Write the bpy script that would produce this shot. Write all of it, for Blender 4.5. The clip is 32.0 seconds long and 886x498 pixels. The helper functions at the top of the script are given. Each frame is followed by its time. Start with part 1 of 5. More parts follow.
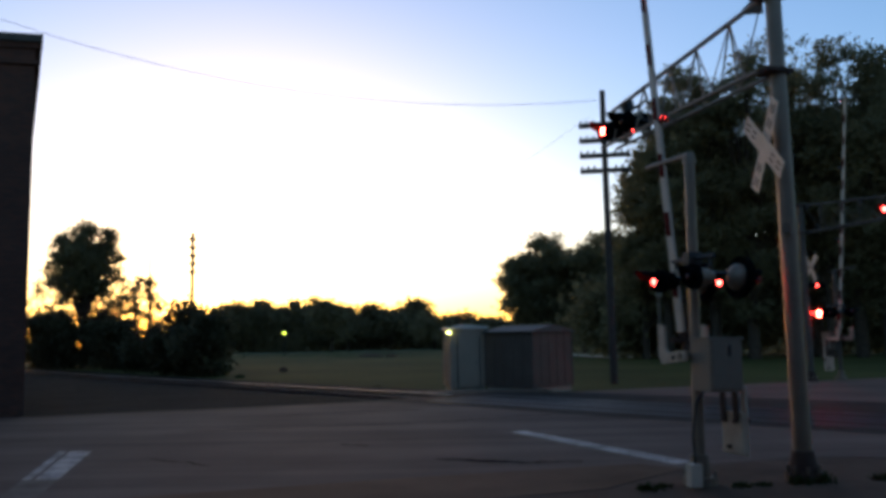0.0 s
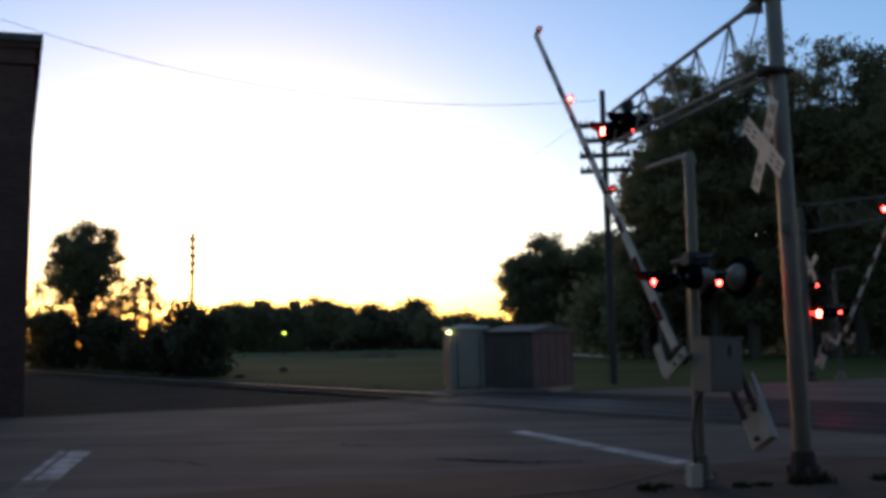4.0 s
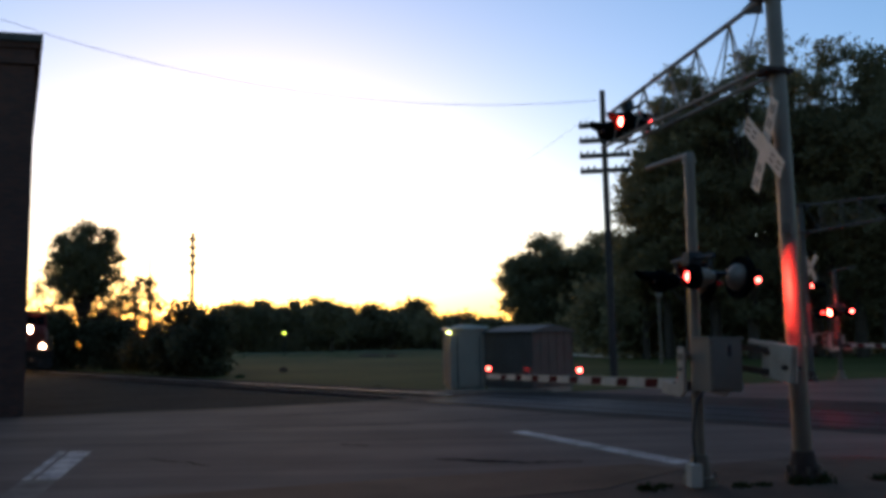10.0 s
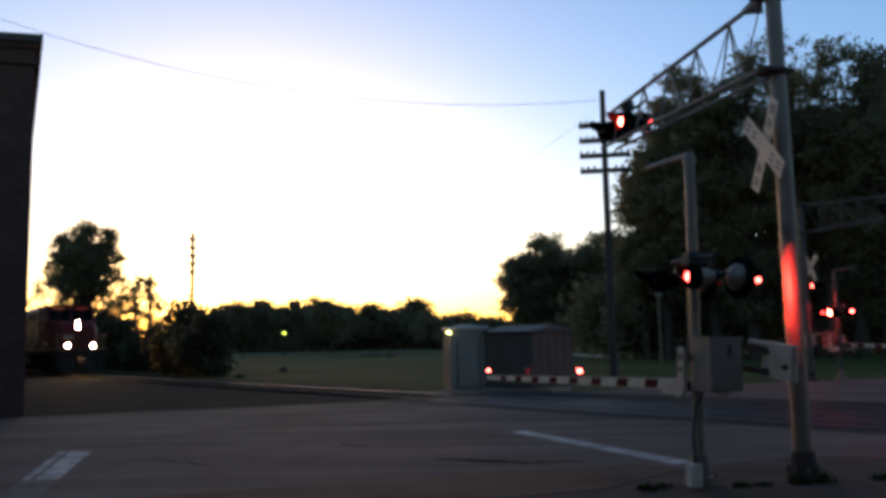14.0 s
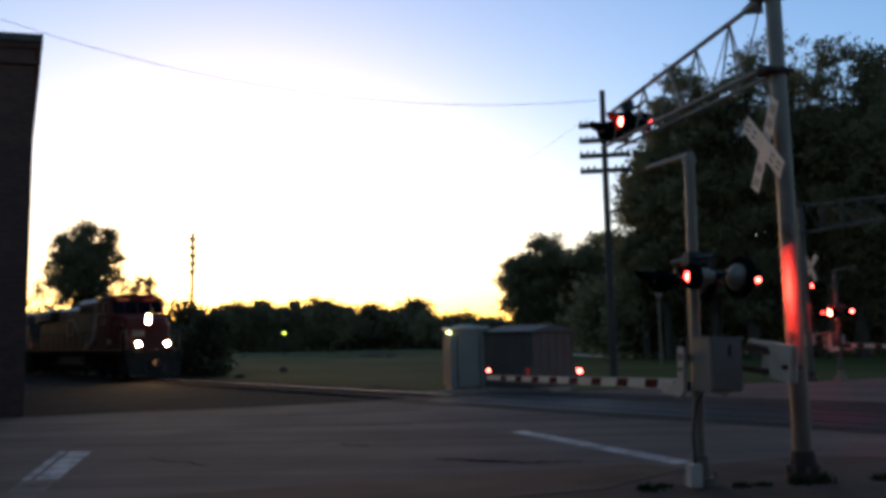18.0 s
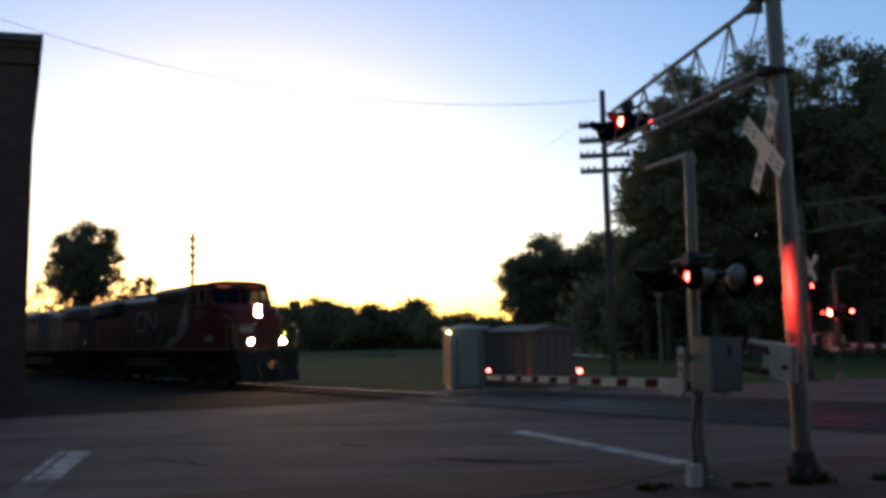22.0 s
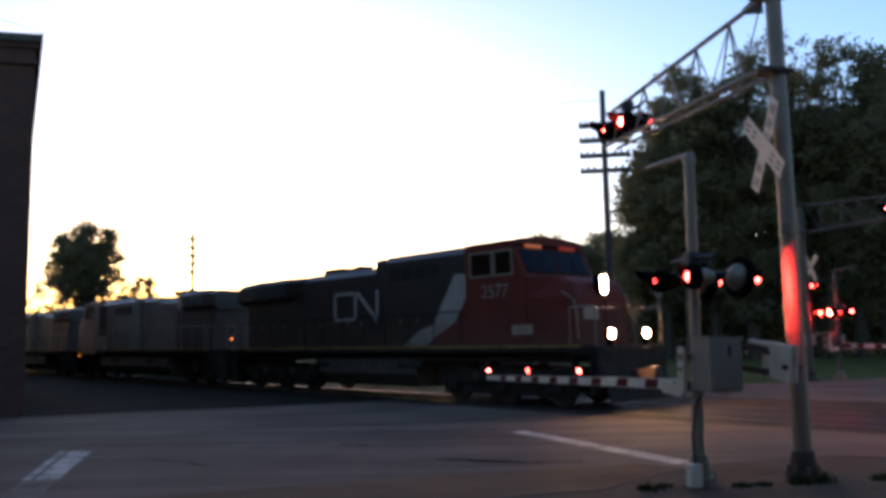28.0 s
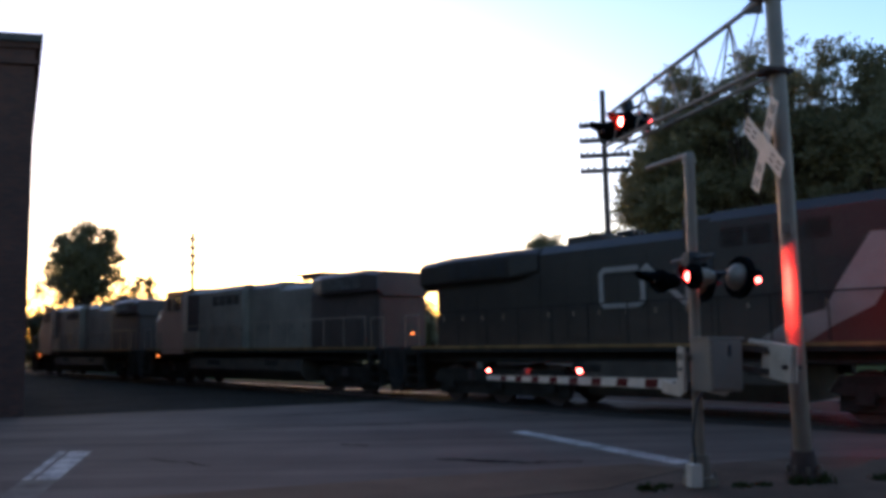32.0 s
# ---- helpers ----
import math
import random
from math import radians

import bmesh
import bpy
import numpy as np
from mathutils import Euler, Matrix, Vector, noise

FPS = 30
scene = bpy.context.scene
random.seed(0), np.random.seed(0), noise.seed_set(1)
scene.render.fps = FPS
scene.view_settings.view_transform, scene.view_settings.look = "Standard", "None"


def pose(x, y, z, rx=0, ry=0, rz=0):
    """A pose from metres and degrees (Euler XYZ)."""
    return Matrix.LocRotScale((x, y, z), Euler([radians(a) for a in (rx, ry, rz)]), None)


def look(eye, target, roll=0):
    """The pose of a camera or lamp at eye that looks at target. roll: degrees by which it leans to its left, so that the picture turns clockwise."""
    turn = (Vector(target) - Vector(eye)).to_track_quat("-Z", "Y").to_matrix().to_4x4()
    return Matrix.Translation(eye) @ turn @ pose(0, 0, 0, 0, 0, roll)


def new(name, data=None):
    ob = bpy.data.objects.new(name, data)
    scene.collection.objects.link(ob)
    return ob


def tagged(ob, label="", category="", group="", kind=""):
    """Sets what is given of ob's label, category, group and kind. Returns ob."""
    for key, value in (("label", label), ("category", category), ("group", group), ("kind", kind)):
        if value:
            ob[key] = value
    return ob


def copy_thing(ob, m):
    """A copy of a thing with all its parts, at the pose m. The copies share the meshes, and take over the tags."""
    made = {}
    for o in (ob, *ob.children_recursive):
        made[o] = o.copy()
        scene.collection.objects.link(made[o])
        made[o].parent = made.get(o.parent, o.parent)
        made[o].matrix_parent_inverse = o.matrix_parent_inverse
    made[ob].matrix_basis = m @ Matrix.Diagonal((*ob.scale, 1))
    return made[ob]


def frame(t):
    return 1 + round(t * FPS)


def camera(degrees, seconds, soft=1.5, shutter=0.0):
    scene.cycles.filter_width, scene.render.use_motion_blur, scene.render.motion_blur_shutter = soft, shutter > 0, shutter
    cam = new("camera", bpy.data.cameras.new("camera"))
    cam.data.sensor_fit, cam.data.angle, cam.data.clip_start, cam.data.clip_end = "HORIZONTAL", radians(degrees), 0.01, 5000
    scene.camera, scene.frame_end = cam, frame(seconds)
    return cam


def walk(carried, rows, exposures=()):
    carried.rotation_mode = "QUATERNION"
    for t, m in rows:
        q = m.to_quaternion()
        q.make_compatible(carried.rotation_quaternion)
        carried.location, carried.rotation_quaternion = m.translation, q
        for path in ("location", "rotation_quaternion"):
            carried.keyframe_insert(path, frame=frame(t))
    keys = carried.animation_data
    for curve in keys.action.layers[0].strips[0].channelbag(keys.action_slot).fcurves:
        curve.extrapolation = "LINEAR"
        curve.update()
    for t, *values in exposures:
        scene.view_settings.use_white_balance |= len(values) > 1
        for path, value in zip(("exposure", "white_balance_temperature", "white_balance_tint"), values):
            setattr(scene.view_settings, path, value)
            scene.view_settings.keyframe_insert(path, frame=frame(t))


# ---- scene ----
cam = camera(56.5, 32.0, soft=4.0, shutter=0.5)
EYE = (0.0, 0.0, 1.826)
AIM = pose(*EYE, 90 + 6.21, 0, 0) @ pose(0, 0, 0, 0, 0, -1.174)
walk(cam, [(0.0, AIM), (32.0, AIM)],
     exposures=[(0.0, 2.05, 6230, 12), (25.5, 2.05, 6230, 12), (27.5, 2.55, 6300, 16), (28.5, 2.80, 6350, 19), (30.0, 2.90, 6350, 20), (32.0, 2.92, 6350, 20)])

# ---------------------------------------------------------------- sky and light
SUN_AZ = -13.0
world = bpy.data.worlds.new("dusk_sky")
scene.world = world
world.use_nodes = True
wn, wl = world.node_tree.nodes, world.node_tree.links
sky = wn.new("ShaderNodeTexSky")
sky.sky_type = "NISHITA"
sky.sun_disc = False
sky.sun_elevation = radians(1.7)
sky.sun_rotation = radians(SUN_AZ)
sky.air_density, sky.dust_density, sky.ozone_density = 0.9, 1.0, 2.6
wn["Background"].inputs["Strength"].default_value = 0.15
wl.new(sky.outputs["Color"], wn["Background"].inputs["Color"])
sun = new("sun", bpy.data.lights.new("sun", "SUN"))
sun.data.energy, sun.data.angle, sun.data.color = 0.05, radians(3.0), (1.0, 0.6, 0.35)
a = radians(SUN_AZ)
sun.matrix_world = look((0, 0, 50), (-50 * math.sin(a), -50 * math.cos(a), 49.2))

# ---------------------------------------------------------------- materials
def material(name, color, rough=0.7, metal=0.0, vary=0.25, scale=3.0, fine=40.0, bump=0.15, dist=0.01, tint=None, rand=0.0, spec=0.5):
    m = bpy.data.materials.new(name)
    m.use_nodes = True
    n, l = m.node_tree.nodes, m.node_tree.links
    b = n["Principled BSDF"]
    co = n.new("ShaderNodeTexCoord")
    big, small = n.new("ShaderNodeTexNoise"), n.new("ShaderNodeTexNoise")
    big.inputs["Scale"].default_value, big.inputs["Detail"].default_value = scale, 5
    small.inputs["Scale"].default_value, small.inputs["Detail"].default_value = fine, 3
    l.new(co.outputs["Object"], big.inputs["Vector"])
    l.new(co.outputs["Object"], small.inputs["Vector"])
    r = n.new("ShaderNodeValToRGB")
    t = tint or [c * (1 - vary) for c in color]
    r.color_ramp.elements[0].color = (*t, 1)
    r.color_ramp.elements[1].color = (*[min(1, c * (1 + vary)) for c in color], 1)
    r.color_ramp.elements[0].position, r.color_ramp.elements[1].position = 0.32, 0.68
    mix = n.new("ShaderNodeMix")
    mix.inputs["Factor"].default_value = 0.35
    l.new(big.outputs["Fac"], mix.inputs["A"])
    l.new(small.outputs["Fac"], mix.inputs["B"])
    l.new(mix.outputs["Result"], r.inputs["Fac"])
    out = r.outputs["Color"]
    if rand:
        info, mul = n.new("ShaderNodeObjectInfo"), n.new("ShaderNodeHueSaturation")
        mr = n.new("ShaderNodeMapRange")
        mr.inputs["To Min"].default_value, mr.inputs["To Max"].default_value = 1 - rand, 1 + rand
        l.new(info.outputs["Random"], mr.inputs["Value"])
        l.new(mr.outputs["Result"], mul.inputs["Value"])
        l.new(out, mul.inputs["Color"])
        out = mul.outputs["Color"]
    l.new(out, b.inputs["Base Color"])
    b.inputs["Roughness"].default_value, b.inputs["Metallic"].default_value = rough, metal
    b.inputs["Specular IOR Level"].default_value = spec
    if bump:
        bp = n.new("ShaderNodeBump")
        bp.inputs["Strength"].default_value, bp.inputs["Distance"].default_value = bump, dist
        l.new(small.outputs["Fac"], bp.inputs["Height"])
        l.new(bp.outputs["Normal"], b.inputs["Normal"])
    return m


def glow(name, color, strength):
    m = bpy.data.materials.new(name)
    m.use_nodes = True
    b = m.node_tree.nodes["Principled BSDF"]
    b.inputs["Base Color"].default_value = (*[c * 0.1 for c in color], 1)
    b.inputs["Emission Color"].default_value = (*color, 1)
    b.inputs["Emission Strength"].default_value = strength
    return m


ASPHALT = material("asphalt", (0.144, 0.092, 0.066), 0.85, vary=0.3, scale=0.35, fine=60, bump=0.35, dist=0.006, spec=0.06)
CONCRETE = material("concrete", (0.3339, 0.2744, 0.2058), 0.9, vary=0.25, scale=2, fine=50, bump=0.3, spec=0.15)
GRASS = material("grass", (0.0718, 0.0688, 0.0209), 0.95, vary=0.4, scale=0.08, fine=4, bump=0.6, dist=0.05, spec=0.03)
GRAVEL = material("gravel", (0.024, 0.0185, 0.012), 0.95, vary=0.4, scale=0.5, fine=25, bump=0.8, dist=0.03, spec=0.05)
DIRT = material("dirt", (0.118, 0.07, 0.045), 0.95, vary=0.35, scale=1.2, fine=30, bump=0.6, dist=0.02, spec=0.05)
LINE = material("worn_road_paint", (0.54, 0.42, 0.345), 0.8, vary=0.3, scale=2.2, fine=18, bump=0.2, tint=(0.085, 0.07, 0.055), spec=0.1)
LINE_FAINT = material("faint_road_paint", (0.165, 0.12, 0.09), 0.85, vary=0.4, scale=3, fine=20, bump=0.3, tint=(0.12, 0.075, 0.05), spec=0.08)
def streaks(m):
    """Wheel wear: long pale and dark streaks along the road."""
    n, l = m.node_tree.nodes, m.node_tree.links
    co, mp, ns, mr, mx = (n.new("ShaderNode" + k) for k in ("TexCoord", "Mapping", "TexNoise", "MapRange", "Mix"))
    mp.inputs["Rotation"].default_value, mp.inputs["Scale"].default_value = (0, 0, radians(-17.5)), (0.07, 1.1, 1)
    ns.inputs["Scale"].default_value, ns.inputs["Detail"].default_value = 1.0, 4
    mr.inputs["From Min"].default_value, mr.inputs["From Max"].default_value = 0.3, 0.7
    mr.inputs["To Min"].default_value, mr.inputs["To Max"].default_value = 0.76, 1.24
    mx.data_type, mx.blend_type = "RGBA", "MULTIPLY"
    mx.inputs["Factor"].default_value = 1.0
    l.new(co.outputs["Object"], mp.inputs["Vector"])
    l.new(mp.outputs["Vector"], ns.inputs["Vector"])
    l.new(ns.outputs["Fac"], mr.inputs["Value"])
    l.new(n["Color Ramp"].outputs["Color"], mx.inputs[6])
    l.new(mr.outputs["Result"], mx.inputs[7])
    l.new(mx.outputs[2], n["Principled BSDF"].inputs["Base Color"])


streaks(ASPHALT)


def brickwork():
    m = material("brickwork", (0.1113, 0.0539, 0.0356), 0.92, vary=0.3, scale=1.5, fine=30, bump=0.3)
    n, l = m.node_tree.nodes, m.node_tree.links
    br, co, mp = n.new("ShaderNodeTexBrick"), n.new("ShaderNodeTexCoord"), n.new("ShaderNodeMapping")
    br.inputs["Scale"].default_value = 1.0
    br.inputs["Brick Width"].default_value, br.inputs["Row Height"].default_value = 0.215, 0.075
    br.inputs["Mortar Size"].default_value = 0.009
    br.inputs["Color1"].default_value, br.inputs["Color2"].default_value = (0.125, 0.042, 0.021, 1), (0.08, 0.03, 0.017, 1)
    br.inputs["Mortar"].default_value = (0.085, 0.05, 0.034, 1)
    mp.inputs["Rotation"].default_value = (radians(90), 0, 0)
    l.new(co.outputs["Object"], mp.inputs["Vector"])
    l.new(mp.outputs["Vector"], br.inputs["Vector"])
    mx = n.new("ShaderNodeMix")
    mx.data_type, mx.blend_type = "RGBA", "MULTIPLY"
    mx.inputs["Factor"].default_value = 0.6
    ramp = n["Color Ramp"]
    ramp.color_ramp.elements[0].color, ramp.color_ramp.elements[1].color = (0.45, 0.45, 0.45, 1), (1, 1, 1, 1)
    l.new(br.outputs["Color"], mx.inputs[6])
    l.new(ramp.outputs["Color"], mx.inputs[7])
    l.new(mx.outputs[2], n["Principled BSDF"].inputs["Base Color"])
    l.new(br.outputs["Fac"], n["Bump"].inputs["Height"])
    return m


BRICK = brickwork()
SHOULDER = material("brown_paving", (0.1469, 0.0804, 0.046), 0.9, vary=0.35, scale=0.6, fine=40, bump=0.4, dist=0.008, spec=0.06)
APRON = material("pale_trodden_gravel", (0.16, 0.115, 0.08), 0.95, vary=0.45, scale=2.5, fine=18, bump=0.8, dist=0.02, spec=0.05)
PATH = material("pale_gravel_path", (0.3784, 0.3136, 0.2138), 0.9, vary=0.2, scale=0.3, fine=10, spec=0.1)
WEED = material("weeds", (0.0501, 0.0539, 0.0158), 0.85, vary=0.4, scale=8, fine=40, bump=0, spec=0.1)
PANEL = material("rubber_crossing_panel", (0.0223, 0.0167, 0.0118), 0.55, vary=0.3, scale=2, fine=40, bump=0.3, spec=0.1)
TAR = material("tar_crack", (0.02, 0.014, 0.01), 0.95, vary=0.2, bump=0.0, spec=0.0)

STAINED = material("oil_stained_asphalt", (0.05, 0.034, 0.024), 0.85, vary=0.35, scale=0.8, fine=40, bump=0.4, dist=0.008, spec=0.05)
COPING = material("dark_coping", (0.0668, 0.0539, 0.0396), 0.8)
ALU = material("aluminium_weathered", (0.2504, 0.1813, 0.1227), 0.5, 0.4, vary=0.15, scale=3, fine=30, bump=0.08)
# Darkened aluminium for the far gate and mast; their dimness is in the colour.
ALU_DIMMED = material("aluminium_far_dimmed", (0.085, 0.066, 0.05), 0.65, 0.2, vary=0.2, scale=3, fine=30, bump=0.08)
GALV = material("galvanised_steel", (0.1836, 0.1323, 0.0886), 0.55, 0.35, vary=0.2, scale=4, fine=40, bump=0.1)
BOXGREY = material("grey_painted_case", (0.2226, 0.1686, 0.1227), 0.5, 0.15, vary=0.12, scale=3, fine=30, bump=0.05, spec=0.25)
BLACK = material("black_paint", (0.0223, 0.0196, 0.0174), 0.55, vary=0.3, bump=0.05)
SOOT = material("matt_black", (0.003, 0.003, 0.003), 0.95, vary=0.2, bump=0, spec=0.05)
WHITE = material("white_paint_dirty", (0.5724, 0.44, 0.3219), 0.55, vary=0.12, scale=3, fine=30, bump=0.05, spec=0.25)
CREAM = material("cream_paint_dirty", (0.52, 0.37, 0.255), 0.6, vary=0.18, scale=5, fine=40, bump=0.05, spec=0.2)
REFRED = material("red_sheeting", (0.1, 0.01, 0.008), 0.8, vary=0.15, bump=0.03, spec=0.08)
WOOD = material("creosoted_wood", (0.0501, 0.0343, 0.0238), 0.85, vary=0.4, scale=6, fine=60, bump=0.4)
RAILSTEEL = material("rail_steel", (0.5, 0.45, 0.4), 0.38, 1.0, vary=0.2, bump=0.03)
RAILDULL = material("rail_steel_dull", (0.2, 0.16, 0.13), 0.6, 0.6, vary=0.3, bump=0.05)
RUST = material("rusty_iron", (0.0668, 0.0353, 0.0222), 0.85, 0.1, vary=0.35, scale=6, fine=60, bump=0.3)
BARK = material("bark", (0.0779, 0.0539, 0.0356), 0.95, vary=0.4, scale=3, fine=30, bump=0.8, dist=0.03, spec=0.1)
LEAF = material("foliage", (0.155, 0.123, 0.062), 0.8, vary=0.4, scale=0.4, fine=5, bump=0, spec=0.15)
LEAF_FAR = material("foliage_far", (0.1575, 0.1225, 0.0626), 0.85, vary=0.4, scale=0.1, fine=1.5, bump=0, spec=0.1)
# Darker, less translucent copy of the foliage: the bushes' shade is in the colour.
LEAF_BUSH = material("shaded_bush_foliage", (0.062, 0.052, 0.026), 0.85, vary=0.4, scale=0.5, fine=5, bump=0, spec=0.08)


def leafy(m, share):
    """Thin leaves let some of the light behind them through."""
    n, l = m.node_tree.nodes, m.node_tree.links
    tr, mx = n.new("ShaderNodeBsdfTranslucent"), n.new("ShaderNodeMixShader")
    tr.inputs["Color"].default_value = (0.26, 0.24, 0.12, 1)
    mx.inputs["Fac"].default_value = share
    l.new(n["Principled BSDF"].outputs["BSDF"], mx.inputs[1])
    l.new(tr.outputs["BSDF"], mx.inputs[2])
    l.new(mx.outputs["Shader"], n["Material Output"].inputs["Surface"])


leafy(LEAF, 0.42)
leafy(LEAF_FAR, 0.25)
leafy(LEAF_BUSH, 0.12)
SIDING = material("painted_steel_siding", (0.13, 0.092, 0.068), 0.65, vary=0.15, scale=1, fine=20, bump=0.1, spec=0.12)
SIDING_PALE = material("pale_steel_siding", (0.34, 0.24, 0.165), 0.6, vary=0.15, scale=1, fine=20, bump=0.1, spec=0.15)
ROOFMETAL = material("pale_roof_metal", (0.6678, 0.588, 0.4909), 0.5, 0.3, vary=0.1)
ROOFDARK = material("dark_roof", (0.089, 0.0735, 0.0554), 0.8)
L_RED = material("loco_red", (0.135, 0.0165, 0.0075), 0.62, vary=0.22, scale=1.2, fine=20, bump=0.04, spec=0.22)
L_BLACK = material("loco_black", (0.03, 0.0192, 0.0118), 0.43, vary=0.35, scale=1, fine=20, bump=0.04, spec=0.32)
L_WHITE = material("loco_white", (0.32, 0.245, 0.185), 0.5, vary=0.2, scale=1.5, fine=25, bump=0.04, spec=0.4)
L_GREY = material("loco_faded_grey", (0.225, 0.165, 0.11), 0.5, vary=0.4, scale=0.8, fine=15, bump=0.06, spec=0.5)
L_PINK = material("loco_faded_red_cab", (0.42, 0.22, 0.14), 0.5, vary=0.15, scale=1, fine=20, bump=0.05, spec=0.4)
L_BROWN = material("loco_sooty_brown", (0.06, 0.036, 0.024), 0.5, vary=0.35, scale=1, fine=20, bump=0.05, spec=0.5)
L_PALE = material("loco_pale_box", (0.3116, 0.196, 0.1227), 0.55, vary=0.2, scale=1.5, fine=25, bump=0.05, spec=0.4)
L_YELLOW = material("loco_yellow_stripe", (0.25, 0.125, 0.04), 0.5, vary=0.45, scale=3, bump=0.03, spec=0.15)
UNDER = material("underframe_grime", (0.036, 0.026, 0.018), 0.85, 0.0, vary=0.4, scale=3, fine=30, bump=0.3, spec=0.12)
TANK = material("fuel_tank_dirty", (0.075, 0.052, 0.034), 0.65, 0.1, vary=0.3, scale=2, bump=0.1, spec=0.15)
GLASS = material("window_glass_dark", (0.03, 0.04, 0.055), 0.06, vary=0.1, bump=0)
PANE = material("tinted_cab_glass", (0.42, 0.46, 0.5), 0.02, vary=0.05, bump=0)
PANE.node_tree.nodes["Principled BSDF"].inputs["Transmission Weight"].default_value = 1.0
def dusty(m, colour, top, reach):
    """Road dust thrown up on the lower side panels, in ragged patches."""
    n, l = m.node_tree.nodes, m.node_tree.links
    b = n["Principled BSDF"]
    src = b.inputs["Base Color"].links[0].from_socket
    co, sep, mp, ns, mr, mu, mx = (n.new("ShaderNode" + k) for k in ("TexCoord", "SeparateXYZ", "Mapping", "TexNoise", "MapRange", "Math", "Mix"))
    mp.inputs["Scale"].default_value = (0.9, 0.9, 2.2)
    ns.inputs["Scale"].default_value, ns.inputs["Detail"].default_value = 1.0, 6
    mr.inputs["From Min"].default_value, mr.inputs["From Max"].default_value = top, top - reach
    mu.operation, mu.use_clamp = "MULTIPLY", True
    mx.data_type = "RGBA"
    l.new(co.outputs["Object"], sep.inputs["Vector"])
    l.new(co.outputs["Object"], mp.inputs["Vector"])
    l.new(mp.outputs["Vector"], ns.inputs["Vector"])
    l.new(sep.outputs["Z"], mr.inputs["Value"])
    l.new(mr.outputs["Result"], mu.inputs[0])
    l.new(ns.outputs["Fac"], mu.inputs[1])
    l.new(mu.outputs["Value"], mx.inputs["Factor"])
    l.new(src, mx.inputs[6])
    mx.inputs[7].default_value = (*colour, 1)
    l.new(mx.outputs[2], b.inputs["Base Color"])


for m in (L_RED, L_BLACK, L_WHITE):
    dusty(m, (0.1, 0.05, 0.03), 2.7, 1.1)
PANE_DARK = material("tinted_windshield", (0.05, 0.06, 0.085), 0.03, vary=0.05, bump=0, spec=0.1)
PANE_DARK.node_tree.nodes["Principled BSDF"].inputs["Transmission Weight"].default_value = 1.0
PANE_DARK.node_tree.nodes["Principled BSDF"].inputs["IOR"].default_value = 1.2
RED_ON = glow("red_lamp_lit", (1.0, 0.06, 0.045), 620)
RED_DIM = glow("red_lamp_lit_dim", (1.0, 0.025, 0.018), 4)
RED_SIDE = glow("red_lamp_lit_oblique", (1.0, 0.03, 0.022), 15)
RED_FAR = glow("red_lamp_lit_far", (1.0, 0.035, 0.018), 60)
RED_ARM = glow("red_lamp_lit_overhead", (1.0, 0.035, 0.02), 36)
RED_SMALL = glow("red_gate_lamp_lit", (1.0, 0.04, 0.028), 13)
RED_OFF = material("red_lens_dark", (0.05, 0.006, 0.006), 0.15, vary=0.1, bump=0)
HEAD = glow("headlamp_lit", (1.0, 0.62, 0.3), 150)
YARD = glow("yard_lamp_lit", (0.75, 1.0, 0.1), 2)
YARD_NEAR = glow("hut_lamp_lit", (0.85, 1.0, 0.3), 6)
AMBER = glow("amber_lamp_lit", (1.0, 0.25, 0.05), 0.5)
CABLIT_PALE = glow("lit_number_board_pale", (1.0, 0.3, 0.12), 0.05)
CABLIT = glow("lit_number_board", (1.0, 0.12, 0.05), 0.03)

# ---------------------------------------------------------------- building blocks
def box(bm, c, s, rot=None, bevel=0.0):
    m = Matrix.Translation(c) @ (rot.to_4x4() if rot else Matrix()) @ Matrix.Diagonal((*s, 1))
    v = bmesh.ops.create_cube(bm, size=1.0, matrix=m)["verts"]
    if bevel:
        e = {x for w in v for x in w.link_edges}
        bmesh.ops.bevel(bm, geom=list(e), offset=bevel, segments=2, affect="EDGES", profile=0.7)
    return bm


def rod(bm, p, q, r0, r1=None, seg=12, cap=True):
    p, q = Vector(p), Vector(q)
    m = Matrix.Translation((p + q) / 2) @ (q - p).to_track_quat("Z", "Y").to_matrix().to_4x4()
    bmesh.ops.create_cone(bm, cap_ends=cap, segments=seg, radius1=r0, radius2=r0 if r1 is None else r1, depth=(q - p).length, matrix=m)
    return bm


def tube(bm, p, q, r, t=0.012):
    rod(bm, p, q, r, seg=18, cap=False)
    rod(bm, p, q, r - t, seg=18, cap=False)
    return bm


def pipe(bm, pts, r, seg=8):
    for p, q in zip(pts, pts[1:]):
        rod(bm, p, q, r, seg=seg)
    return bm


def prism(bm, prof, y0, y1, axis="Y", bevel=0.0):
    """Extrude a closed profile of (x, z) from y0 to y1."""
    put = (lambda u, w, d: (u, d, w)) if axis == "Y" else (lambda u, w, d: (d, u, w))
    a = [bm.verts.new(put(u, w, y0)) for u, w in prof]
    b = [bm.verts.new(put(u, w, y1)) for u, w in prof]
    k = len(prof)
    fs = [bm.faces.new(a), bm.faces.new(b[::-1])]
    fs += [bm.faces.new((a[i], b[i], b[(i + 1) % k], a[(i + 1) % k])) for i in range(k)]
    bmesh.ops.recalc_face_normals(bm, faces=fs)
    if bevel:
        e = {x for f in fs for x in f.edges}
        bmesh.ops.bevel(bm, geom=list(e), offset=bevel, segments=2, affect="EDGES", profile=0.7)
    return bm


def mesh_of(name, bm, mats):
    me = bpy.data.meshes.new(name)
    bm.to_mesh(me)
    bm.free()
    for m in mats if isinstance(mats, (list, tuple)) else [mats]:
        me.materials.append(m)
    return me


